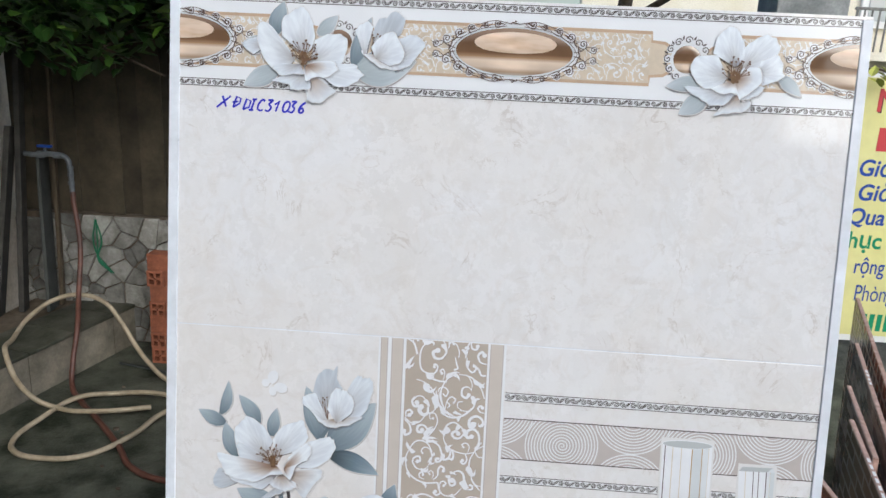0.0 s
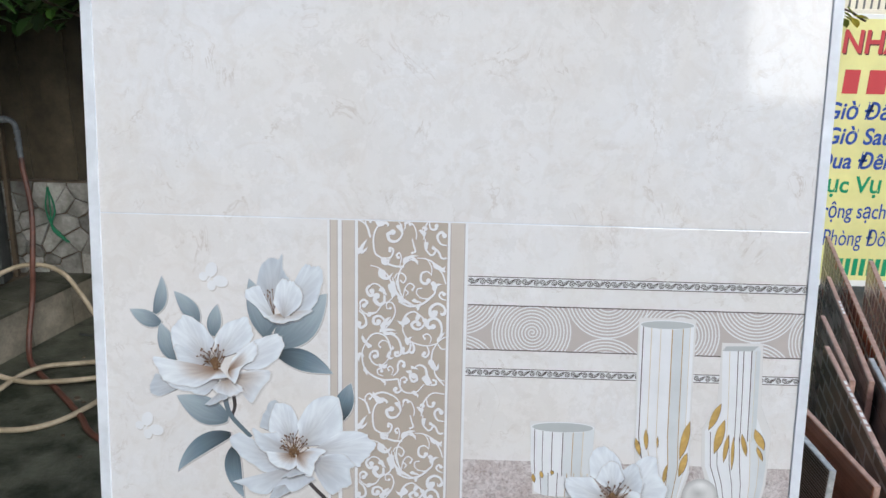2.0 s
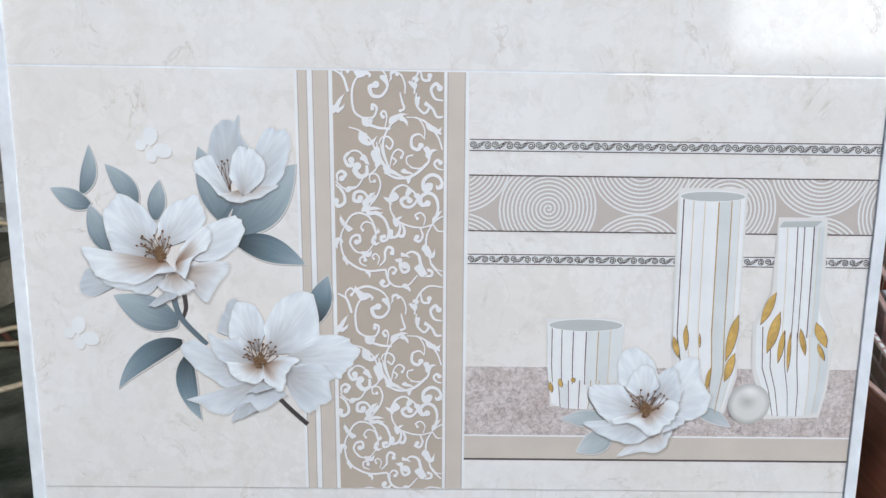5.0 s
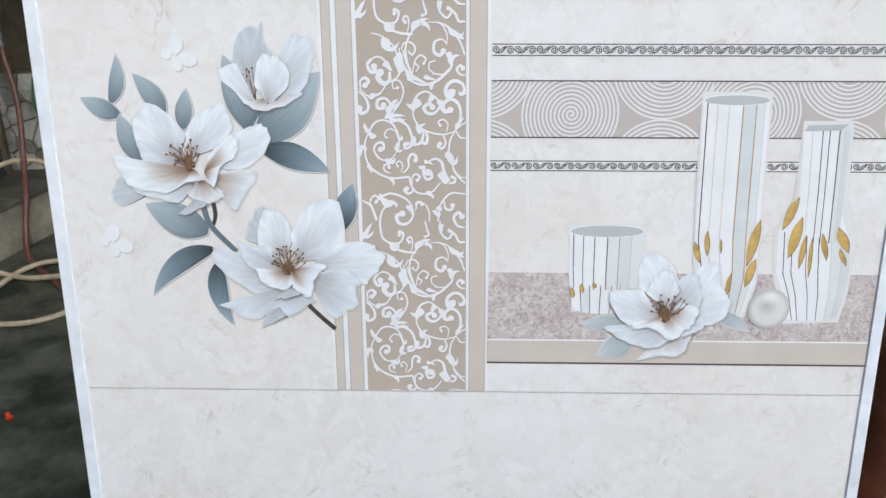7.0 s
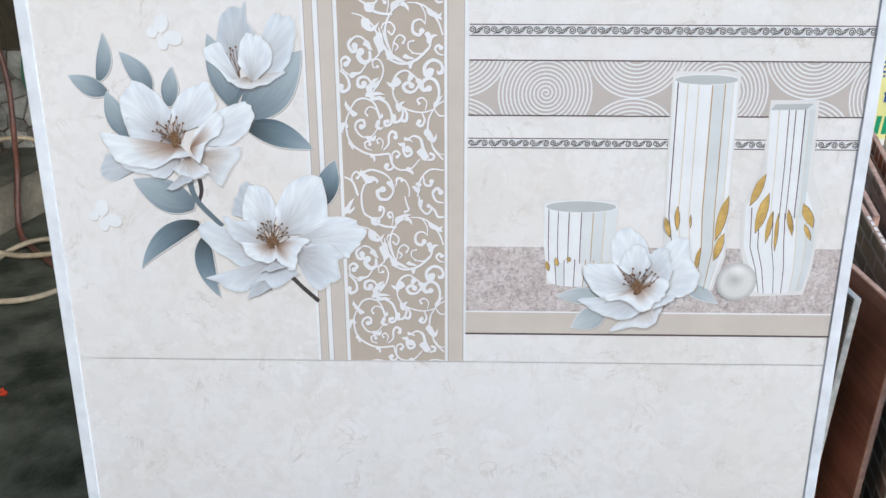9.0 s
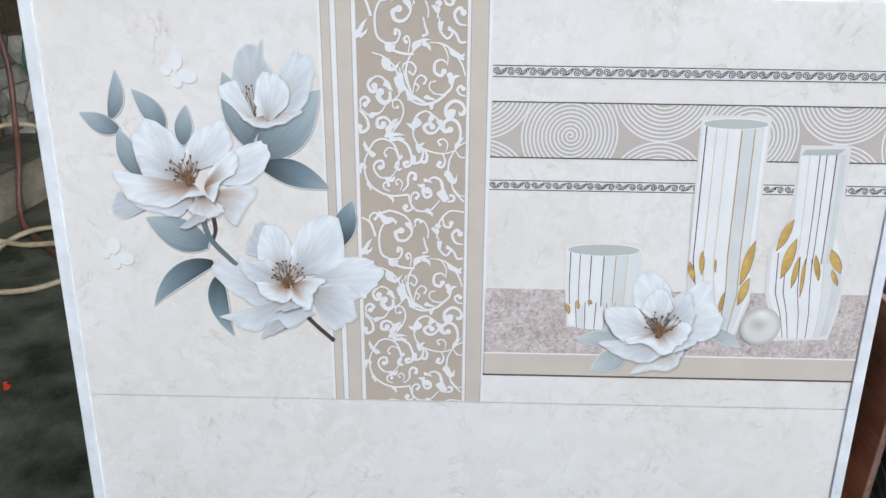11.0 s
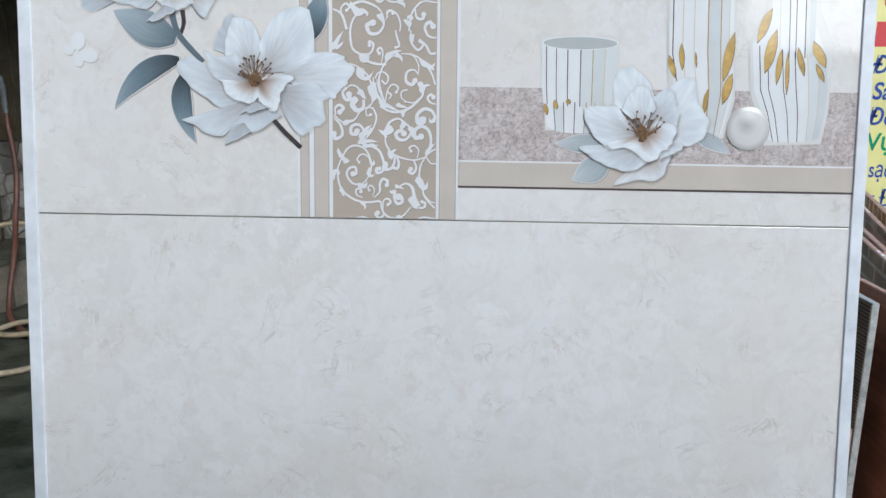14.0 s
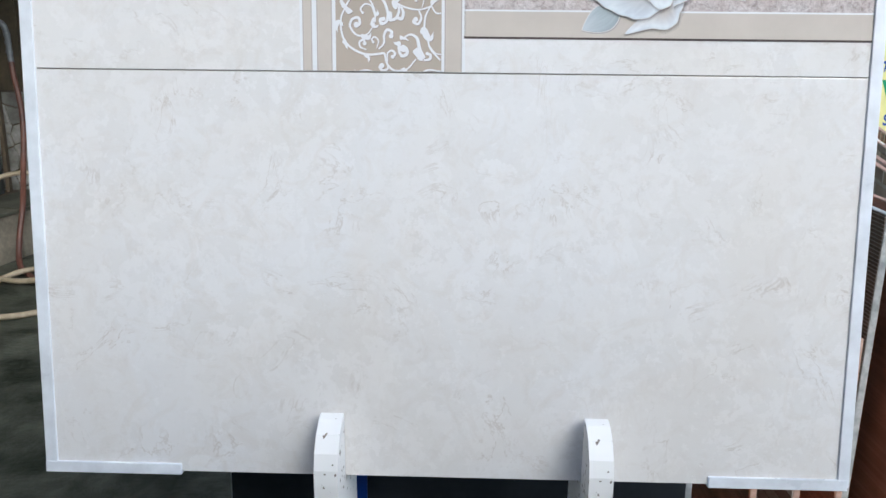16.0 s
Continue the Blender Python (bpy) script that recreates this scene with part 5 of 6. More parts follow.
def medallion(cx):
    bm = bmesh.new()
    disc(bm, cx, 1143.5, 74, 31, 0.5, 2, 48)
    disc(bm, cx, 1143.5, 69.5, 28.5, 0.6, 3, 48)
    dome(bm, cx, 1143.5, 67, 26.5, 1.2, 0.7, 0)
    dome(bm, cx + 1, 1153, 47, 12.5, 0.5, 1.75, 1, 5)
    clip_x(bm, -0.5, 775)
    part("printed_cabochon", bm, [GILT_DOME, GILT_SHEEN, PRINT_PALE, PRINT_SILVER], TILE_TOP, "bronze printed oval cabochon")
    bm = bmesh.new()
    for side in (-1, 1):
        for up in (-1, 1):
            for k, (fx, fz, r) in enumerate(((20, 31, 3.6), (34, 29.5, 2.6), (50, 25, 4.0), (64, 19, 4.6), (78, 12, 4.2), (90, 6.5, 3.4))):
                x, z = cx + side * fx, 1143.5 + up * fz
                pts = spiral_pts(0, 0, r, 0.7, 0, 460, 16)
                stroke(bm, [(x + side * a, z + up * b) for a, b in pts], 0.9, 1.5, 1.0)
                disc(bm, x, z, r * 1.25, None, 0.8, 1, 12)
                tail = curve_pts([(r, 0), (r * 0.4, -r * 1.3), (-r * 1.6, -r * 0.6), (-r * 2.9, r * 0.6)], 4)
                stroke(bm, [(x + side * a, z + up * b) for a, b in tail], 1.4, 0.5, 1.0)
            stroke(bm, [(cx + side * a, 1143.5 + up * b) for a, b in curve_pts([(68, 2), (76, 4), (84, 9), (92, 7), (97, 9)], 4)], 1.0, 0.6, 1.0)
            stroke(bm, [(cx + side * a, 1143.5 + up * b) for a, b in curve_pts([(4, 31), (24, 34), (42, 29), (58, 24), (70, 15), (82, 15)], 5)], 0.8, 0.6, 1.0)
            stroke(bm, [(cx + side * a, 1143.5 + up * b) for a, b in curve_pts([(10, 28.5), (36, 25), (54, 18), (66, 9), (72, 0)], 5)], 0.7, 0.7, 1.0)
    for k in range(26):
        t = 2 * math.pi * (k + 0.5) / 26
        x, z, deg = cx + 73 * math.cos(t), 1143.5 + 31 * math.sin(t), math.degrees(math.atan2(2.2 * math.sin(t), math.cos(t)))
        teardrop(bm, x, z, deg + 35, 6.5, 2.2, 1.05 + 0.003 * k, 0, 0.9)
        teardrop(bm, x, z, deg - 50, 5.0, 1.7, 1.15 + 0.003 * k, 0, -0.9)
        disc(bm, x + 3 * math.cos(radians(deg)), z + 3 * math.sin(radians(deg)), 1.2, None, 1.24 + 0.003 * k, 0, 8)
    clip_x(bm, -0.5, 775)
    part("printed_filigree", bm, [PRINT_UMBER, PRINT_PALE], TILE_TOP, "dark printed filigree round the cabochon")


def small_oval(cx):
    bm = bmesh.new()
    disc(bm, cx, 1144, 19, 19, 0.5, 1, 32)
    dome(bm, cx, 1144, 15.5, 15.5, 1.0, 0.7, 0)
    for k in range(12):
        a = 2 * math.pi * k / 12
        x, z = cx + 22 * math.cos(a), 1144 + 21.5 * math.sin(a)
        disc(bm, x, z, 4.8, None, 0.6, 1, 12)
        stroke(bm, spiral_pts(x, z, 4.6, 0.6, math.degrees(a) - 90, math.degrees(a) + 380, 16), 1.0, 1.2, 1.0, 2)
        teardrop(bm, cx + 23 * math.cos(a + 0.26), 1144 + 22.5 * math.sin(a + 0.26), math.degrees(a), 5, 2, 1.0, 2)
    part("printed_small_cabochon", bm, [GILT_DOME, PRINT_PALE, PRINT_DARK], TILE_TOP, "small round bronze cabochon in a lacy dark ring")


for cx in (-8, 391, 790):
    cartouche(cx)
for cx in (-8, 391, 790):
    medallion(cx)
for cx in (188, 587):
    small_oval(cx)
for k, (x, z, ang, ln, w, kind, bend) in enumerate((
        (112, 1150, 80, 40, 22, 0, -0.1), (163, 1153, 38, 32, 17, 2, 0.1), (102, 1136, 167, 28, 22, 2, 0.1), (118, 1110, -161, 46, 24, 2, 0.1),
        (208, 1114, 5, 72, 44, 2, 0.1), (206, 1118, 77, 60, 20, 0, -0.1), (605, 1118, -179, 40, 18, 2, 0.1), (612, 1106, -136, 38, 23, 2, -0.1), (690, 1130, -33, 34, 15, 2, -0.1))):
    printed_leaf(x, z, ang, ln, w, kind, TILE_TOP, 70 + k, bend, 12)
bloom = Bloom(41, 14)
bloom.petal('s', (104, 1138), (88, 1127), (74, 1138), (83, 1144), (95, 1148))
bloom.petal('w', (137, 1123), (120, 1105), (104, 1119), (92, 1142), (96, 1164), (107, 1161), (119, 1148), (130, 1135))
bloom.petal('w', (148, 1128), (121, 1150), (122, 1169), (136, 1180), (149, 1181), (156, 1166), (160, 1150), (156, 1136))
bloom.petal('w', (155, 1119), (160, 1146), (172, 1152), (192, 1154), (198, 1143), (195, 1125), (184, 1118), (169, 1117))
bloom.petal('b', (155, 1108), (132, 1099), (150, 1089), (154, 1076), (166, 1075), (187, 1088), (181, 1092), (172, 1103))
bloom.petal('s', (149, 1108), (129, 1106), (112, 1098), (129, 1094), (138, 1088), (155, 1090), (156, 1100))
bloom.petal('w', (159, 1113), (186, 1120), (206, 1121), (212, 1116), (217, 1109), (210, 1100), (188, 1094), (172, 1104))
bloom.petal('s', (144, 1118), (122, 1118), (111, 1113), (120, 1105), (136, 1106), (149, 1107))
bloom.petal('h', (150, 1117), (149, 1108), (152, 1099), (165, 1105), (174, 1103), (187, 1114), (182, 1123), (161, 1122))
bloom.heart((148, 1126), 85, 0.75, 20)
bloom.done('printed_flower', TILE_TOP, 'white printed magnolia bloom with brown stamens')
bloom = Bloom(43, 14)
bloom.petal('g', (230, 1131), (227, 1157), (233, 1172), (242, 1175), (250, 1182), (264, 1175), (260, 1158))
bloom.petal('s', (250, 1126), (252, 1149), (274, 1157), (288, 1149), (281, 1134), (270, 1122), (254, 1116))
bloom.tuft((228, 1133), (227, 1155), (233, 1156), (236, 1154), (229, 1152))
bloom.petal('w', (219, 1129), (215, 1135), (215, 1148), (207, 1158), (214, 1168), (227, 1165), (223, 1148), (221, 1134))
bloom.petal('b', (235, 1133), (217, 1133), (230, 1123), (251, 1116), (263, 1118))
bloom.petal('w', (232, 1128), (226, 1141), (237, 1154), (253, 1158), (263, 1141), (262, 1126), (248, 1121))
bloom.done('printed_bud', TILE_TOP, 'half-open white printed flower bud')
bloom = Bloom(47, 14)
bloom.petal('w', (640, 1138), (615, 1152), (619, 1172), (628, 1180), (639, 1181), (649, 1160), (648, 1143))
bloom.petal('w', (648, 1136), (648, 1158), (656, 1167), (670, 1174), (684, 1171), (686, 1153), (670, 1140))
bloom.petal('w', (664, 1132), (669, 1146), (688, 1152), (695, 1134), (689, 1125), (672, 1119))
bloom.petal('b', (643, 1107), (630, 1093), (621, 1082), (637, 1087), (655, 1088), (661, 1101), (650, 1107))
bloom.petal('s', (652, 1114), (649, 1102), (662, 1104), (672, 1112), (675, 1117), (662, 1119))
bloom.petal('s', (632, 1112), (610, 1113), (587, 1114), (600, 1103), (614, 1096), (632, 1095), (642, 1108))
bloom.petal('w', (633, 1126), (620, 1150), (596, 1147), (593, 1127), (606, 1114), (624, 1113))
bloom.petal('h', (641, 1125), (615, 1113), (628, 1108), (644, 1108), (651, 1103), (669, 1120), (668, 1138), (649, 1137))
bloom.heart((641, 1128), 90, 0.62, 18)
bloom.done('printed_flower', TILE_TOP, 'white printed magnolia bloom with brown stamens')

# marker writing on the upper tile
GLYPHS = {
    "X": [[(-2, -1), (10, 11)], [(1, 11), (8, 0)]],
    "Đ": [[(2, 0), (3, 11), (8, 9), (8, 4), (2, 0)], [(0, 5), (6, 6)]],
    "D": [[(1, 0), (2, 11), (7, 9), (7, 3), (1, 0)]],
    "I": [[(0, 0), (5, 0)], [(2.5, 0), (3.5, 11)], [(1, 11), (6, 11)]],
    "C": [[(7, 10), (4, 11), (1, 7), (1, 2), (4, 0), (7, 1)]],
    "3": [[(1, 11), (6, 11), (3, 7), (6, 4), (4, 0), (0, 1)]],
    "1": [[(0, 7), (4, 11), (3, 0)]],
    "0": [[(4, 11), (1, 8), (1, 2), (4, 0), (7, 3), (7, 9), (4, 11)]],
    "6": [[(6, 11), (2, 7), (1, 2), (4, 0), (6, 2), (4, 5), (1.5, 3)]],
}
bm = bmesh.new()
for k, (ch, x) in enumerate(zip("XĐDIC31036", (47, 62, 75, 83, 92, 102, 112, 122, 130, 141))):
    for line in GLYPHS[ch]:
        pts = [(x + a * 1.1 + b * 0.3, 1062.8 + b * 1.15 + (2.2 if k < 2 else 0.0) - 0.1 * k) for a, b in line]
        stroke(bm, curve_pts(pts, 5) if len(pts) > 2 and ch in "C306" else [Vector(p) for p in pts], 2.5, 2.1, 0.3 + 0.004 * k)
part("marker_writing", bm, PRINT_INK, TILE_TOP, "blue marker writing: XĐDIC31036")

# ---- the yard behind the panel ----
# planks and a post leaning on the side wall
def leaning_plank(bottom, top, width, thick, mat, label):
    b, t = Vector(bottom), Vector(top)
    up = (t - b).normalized()
    side = Vector((0.25, -0.97, 0))
    side = (side - side.dot(up) * up).normalized()
    nrm = up.cross(side)
    m = Matrix.Translation(b) @ Matrix((side, nrm, up)).transposed().to_4x4()
    ob = finish("plank", box((-width / 2, -thick / 2, 0), (width / 2, thick / 2, (t - b).length), 0.004), mat)
    ob.matrix_world = m
    return tagged(ob, label, "plank", group="boards against the side wall")


DARK_WOOD = mottled("dark_stained_timber", (0.022, 0.021, 0.018), (0.062, 0.056, 0.047), 9, 0.7, 0.3, 70)
GREY_BOARD = mottled("grey_fibre_board", (0.03, 0.033, 0.03), (0.07, 0.074, 0.068), 6, 0.8, 0.2, 50)
TAN_WOOD = mottled("brown_timber", (0.05, 0.036, 0.02), (0.1, 0.07, 0.042), 9, 0.7, 0.3, 70)
leaning_plank((-2.28, 3.05, 0.245), (-2.2, 3.2, 1.28), 0.1, 0.03, DARK_WOOD, "dark timber plank leaning on the pale side wall")
leaning_plank((-2.2, 3.15, 0.245), (-2.16, 3.28, 1.75), 0.09, 0.03, DARK_WOOD, "tall dark timber post leaning in the corner")
leaning_plank((-2.06, 3.2, 0.245), (-2.1, 3.3, 1.14), 0.16, 0.02, GREY_BOARD, "grey board leaning by the water tap")
leaning_plank((-2.05, 3.29, 0.245), (-2.03, 3.33, 1.75), 0.05, 0.02, TAN_WOOD, "thin brown timber batten by the fence")

# standpipe with its valve and hose
tap = tagged(empty("water_tap", Matrix.Translation((-2.1, 3.22, 1.128))), "grey plastic pipe with a blue valve handle", "water tap")
bezier_tube("pipe", [(-0.12, 0.05, 0), (0.0, 0, 0), (0.15, 0, 0.004), (0.19, -0.003, -0.012), (0.203, -0.004, -0.05), (0.208, -0.008, -0.12), (0.213, -0.015, -0.2)], 0.014, PVC, tap, res=10)
for p, r in (((0.045, 0, 0.002), 0.02), ((0.135, 0, 0.003), 0.018)):
    bm = lathe([(0.001, -0.02), (r, -0.018), (r, 0.018), (0.001, 0.02)], 16)
    bmesh.ops.transform(bm, matrix=Matrix.Translation(p) @ Matrix.Rotation(radians(90), 4, "Y"), verts=bm.verts)
    part("collar", bm, PVC, tap)
for dz, r in ((-0.06, 0.0165), (-0.1, 0.0165), (-0.145, 0.0165)):
    bm = lathe([(0.001, -0.008), (r, -0.007), (r, 0.007), (0.001, 0.008)], 16)
    bmesh.ops.transform(bm, matrix=Matrix.Translation((0.206, -0.007, dz)), verts=bm.verts)
    part("collar", bm, PVC, tap)
bm = lathe([(0.001, 0), (0.007, 0), (0.007, 0.03), (0.001, 0.031)], 12)
bmesh.ops.transform(bm, matrix=Matrix.Translation((0.07, 0, 0.012)), verts=bm.verts)
part("spindle", bm, PVC, tap)
bm = box((0.03, -0.012, 0.042), (0.11, 0.012, 0.056), 0.005)
part("handle", bm, BLUE_PLASTIC, tap, "blue plastic valve handle")
tagged(bezier_tube("brown_hose", [(-1.887, 3.205, 0.935), (-1.877, 3.19, 0.87), (-1.856, 3.17, 0.793), (-1.823, 3.12, 0.642), (-1.795, 3.02, 0.43), (-1.728, 2.85, 0.259), (-1.722, 2.78, 0.129),
                                  (-1.69, 2.7, 0.03), (-1.6, 2.6, 0.014), (-1.428, 2.432, 0.014), (-1.204, 2.201, 0.014), (-1.06, 2.035, 0.014), (-0.889, 1.963, 0.014), (-0.6, 1.97, 0.014), (-0.2, 2.1, 0.014)], 0.0135, BROWN_RUBBER),
       "red-brown rubber hose hanging from the tap to the ground", "hose")
tagged(bezier_tube("cream_hose", [(-1.2, 2.533, 0.034), (-1.408, 2.447, 0.041), (-1.645, 2.469, 0.03), (-1.76, 2.45, 0.1), (-1.825, 2.42, 0.28), (-1.967, 2.7, 0.285), (-1.986, 2.9, 0.333), (-1.928, 3.02, 0.375),
                                  (-1.82, 3.06, 0.394), (-1.68, 3.06, 0.361), (-1.577, 3.03, 0.264), (-1.492, 3.0, 0.149), (-1.404, 2.95, 0.077), (-1.25, 2.86, 0.016), (-0.95, 2.75, 0.014), (-0.75, 2.5, 0.014), (-0.9, 2.52, 0.028),
                                  (-1.185, 2.66, 0.04), (-1.453, 2.65, 0.03), (-1.589, 2.573, 0.036), (-1.67, 2.368, 0.016), (-1.677, 2.183, 0.014), (-1.62, 2.094, 0.014), (-1.484, 2.057, 0.014), (-1.306, 2.101, 0.014),
                                  (-1.177, 2.255, 0.03), (-1.1, 2.5, 0.04), (-0.95, 2.62, 0.04), (-0.6, 2.7, 0.014)], 0.0125, CREAM_RUBBER),
       "dusty cream hose lying in loose loops on the concrete", "hose")
rng = random.Random(8)
for k in range(4):
    pts = [(-1.85 + rng.uniform(-0.01, 0.01), 3.36, 0.745), (-1.85 + rng.uniform(-0.02, 0.03), 3.345, 0.62), (-1.83 + rng.uniform(-0.03, 0.06), 3.34, 0.52), (-1.8 + rng.uniform(-0.04, 0.06), 3.34, 0.43 + rng.uniform(0, 0.06))]
    tagged(bezier_tube("twine", pts, 0.004, GREEN_TWINE), "green twine hanging from the fence on the stones", "twine", group="green twine on the wall")

# hollow bricks stacked against the wall
BL, BW, BH = 0.18, 0.09, 0.09


def hollow_brick_mesh():
    """Four square holes through the length of a clay brick."""
    bm = bmesh.new()
    t, g = 0.014, 0.012
    hole = (BW - 2 * t - g) / 2
    xs = [0, t, t + hole, t + hole + g, t + 2 * hole + g, BW]
    for i in range(5):
        for j in range(5):
            if i in (1, 3) and j in (1, 3):
                continue
            add_box(bm, (xs[i] - BW / 2, 0, xs[j]), (xs[i + 1] - BW / 2, BL, xs[j + 1]))
    bmesh.ops.remove_doubles(bm, verts=bm.verts, dist=0.0004)
    inner = [f for f in bm.faces if all(len(e.link_faces) > 2 for e in f.edges)]
    bmesh.ops.delete(bm, geom=inner, context="FACES_ONLY")
    return bm


first = finish("hollow_brick", hollow_brick_mesh(), CLAY)
tagged(first, "orange clay brick with four square holes, stacked by the wall", "brick", "", "")
first["group"] = "bricks stacked by the wall"
first.matrix_world = Matrix.Translation((-1.4, 3.1, 0.001)) @ Matrix.Rotation(radians(3), 4, "Z")
rng = random.Random(12)
for layer in range(7):
    z = 0.001 + layer * (BH + 0.001)
    cross = layer in (2, 4, 6)
    if cross:
        for k in range(3):
            copy_thing(first, Matrix.Translation((-1.445 + 0.184 * k + rng.uniform(-0.006, 0.006) + BL * 0, 3.15, z)) @ Matrix.Rotation(radians(-90 + rng.uniform(-3, 3)), 4, "Z"))
    else:
        for k in range(5):
            if layer == 0 and k == 0:
                continue
            copy_thing(first, Matrix.Translation((-1.4 + 0.094 * k + rng.uniform(-0.004, 0.004), 3.1 + rng.uniform(-0.012, 0.012), z)) @ Matrix.Rotation(radians(rng.uniform(-3, 3)), 4, "Z"))

# small litter on the concrete
def flake(x, y, size, mat, label, cat, h=0.004):
    r = random.Random(int(x * 1000) + 7)
    bm = bmesh.new()
    n = 7
    top = [bm.verts.new((size * r.uniform(0.5, 1) * math.cos(6.283 * i / n), size * r.uniform(0.4, 0.8) * math.sin(6.283 * i / n), h + r.uniform(0, h))) for i in range(n)]
    low = [bm.verts.new((v.co.x, v.co.y, 0.0005)) for v in top]
    bm.faces.new(top)
    for i in range(n):
        bm.faces.new((low[i], low[(i + 1) % n], top[(i + 1) % n], top[i]))
    ob = finish("scrap", bm, mat)
    ob.location = (x, y, 0)
    return tagged(ob, label, cat)


RED_BIT = material("red_petal_scrap", (0.55, 0.05, 0.015), 0.5)
flake(-1.105, 1.453, 0.016, RED_BIT, "small red petal fallen on the concrete", "petal", 0.006)
flake(-1.12, 1.475, 0.011, RED_BIT, "small red petal fallen on the concrete", "petal", 0.006)
for x, y, s in ((-1.46, 2.78, 0.02), (-1.29, 2.36, 0.03), (-1.25, 2.33, 0.018), (-1.36, 2.12, 0.02), (-1.2, 2.05, 0.015), (-1.52, 2.5, 0.014), (-1.06, 1.9, 0.02)):
    flake(x, y, s * 0.7, JOINT, "pale chip of cement on the dark concrete", "chip")
stick = finish("stick", box((-0.15, -0.008, 0), (0.15, 0.008, 0.012), 0.002), GREY_BOARD)
stick.matrix_world = Matrix.Translation((-1.47, 3.02, 0.001)) @ Matrix.Rotation(radians(-14), 4, "Z")
tagged(stick, "thin grey stick lying on the damp concrete", "stick")

# ---- tile samples standing beside the panel ----
def sample_glaze(name, dark, light, line, sx, sz, rough=0.25, turn=0.0, offset=0.5, mortar=0.03):
    m = material(name, light, rough)
    b = m.node_tree.nodes["Principled BSDF"]
    co = node(m, "ShaderNodeTexCoord").outputs["Object"]
    mp = node(m, "ShaderNodeMapping")
    mp.inputs["Rotation"].default_value = (radians(90), 0, radians(turn))
    link(m, co, mp.inputs["Vector"])
    br = node(m, "ShaderNodeTexBrick", Scale=1.0)
    br.offset = offset
    br.inputs["Color1"].default_value, br.inputs["Color2"].default_value, br.inputs["Mortar"].default_value = (*dark, 1), (*light, 1), (*line, 1)
    br.inputs["Mortar Size"].default_value, br.inputs["Brick Width"].default_value, br.inputs["Row Height"].default_value = mortar * sz, sx, sz
    br.inputs["Mortar Smooth"].default_value = 0.2
    link(m, mp.outputs[0], br.inputs["Vector"])
    n = node(m, "ShaderNodeTexNoise", Scale=9.0, Detail=6.0)
    link(m, co, n.inputs["Vector"])
    col = mix(m, 0.7, br.outputs[0], ramp(m, n.outputs[0], [(0.3, (0.55, 0.55, 0.55)), (0.7, (1.25, 1.25, 1.25))]), "MULTIPLY")
    link(m, col, b.inputs["Base Color"])
    bp = node(m, "ShaderNodeBump", Strength=0.6, Distance=0.004)
    bp.invert = True
    link(m, br.outputs[1], bp.inputs["Height"])
    link(m, bp.outputs[0], b.inputs["Normal"])
    return m


RED_GRID = sample_glaze("red_brown_grid_tile", (0.288, 0.102, 0.054), (0.372, 0.144, 0.078), (0.6, 0.54, 0.432), 0.075, 0.075, offset=0.0, mortar=0.09)
OLIVE_GRID = sample_glaze("olive_brown_cobble_tile", (0.203, 0.169, 0.128), (0.351, 0.284, 0.216), (0.567, 0.54, 0.472), 0.13, 0.045, mortar=0.12)
STREAK = sample_glaze("dark_brown_streaked_tile", (0.144, 0.088, 0.067), (0.48, 0.416, 0.384), (0.112, 0.072, 0.056), 0.12, 0.03)
RIBBED = sample_glaze("black_brown_ribbed_tile", (0.085, 0.068, 0.054), (0.128, 0.102, 0.082), (0.238, 0.212, 0.187), 0.9, 0.0075, mortar=0.16)
GREY_SLATE = sample_glaze("grey_slate_tile", (0.23, 0.207, 0.19), (0.345, 0.322, 0.293), (0.115, 0.103, 0.098), 0.2, 0.06)
RUST = sample_glaze("rust_brown_glossy_tile", (0.297, 0.115, 0.061), (0.365, 0.142, 0.081), (0.243, 0.095, 0.054), 0.6, 0.01, 0.15)
PINK_BODY = mottled("pinkish_clay_tile_edge", (0.42, 0.26, 0.2), (0.56, 0.38, 0.31), 30, 0.85, 0.2)
GREY_BODY = mottled("pale_grey_tile_edge", (0.36, 0.38, 0.39), (0.52, 0.53, 0.53), 30, 0.85, 0.2)
SAMPLE_LABELS = {
    "g": "red-brown tile sample with a pale grid", "o": "olive brown cobble-pattern tile sample", "s": "dark brown streaked tile sample with clay edge",
    "r": "black-brown finely ribbed tile sample", "l": "grey slate-look tile sample with pale edge", "u": "rust-brown glossy tile sample",
}
SAMPLE_MATS = {"g": RED_GRID, "o": OLIVE_GRID, "s": STREAK, "r": RIBBED, "l": GREY_SLATE, "u": RUST}


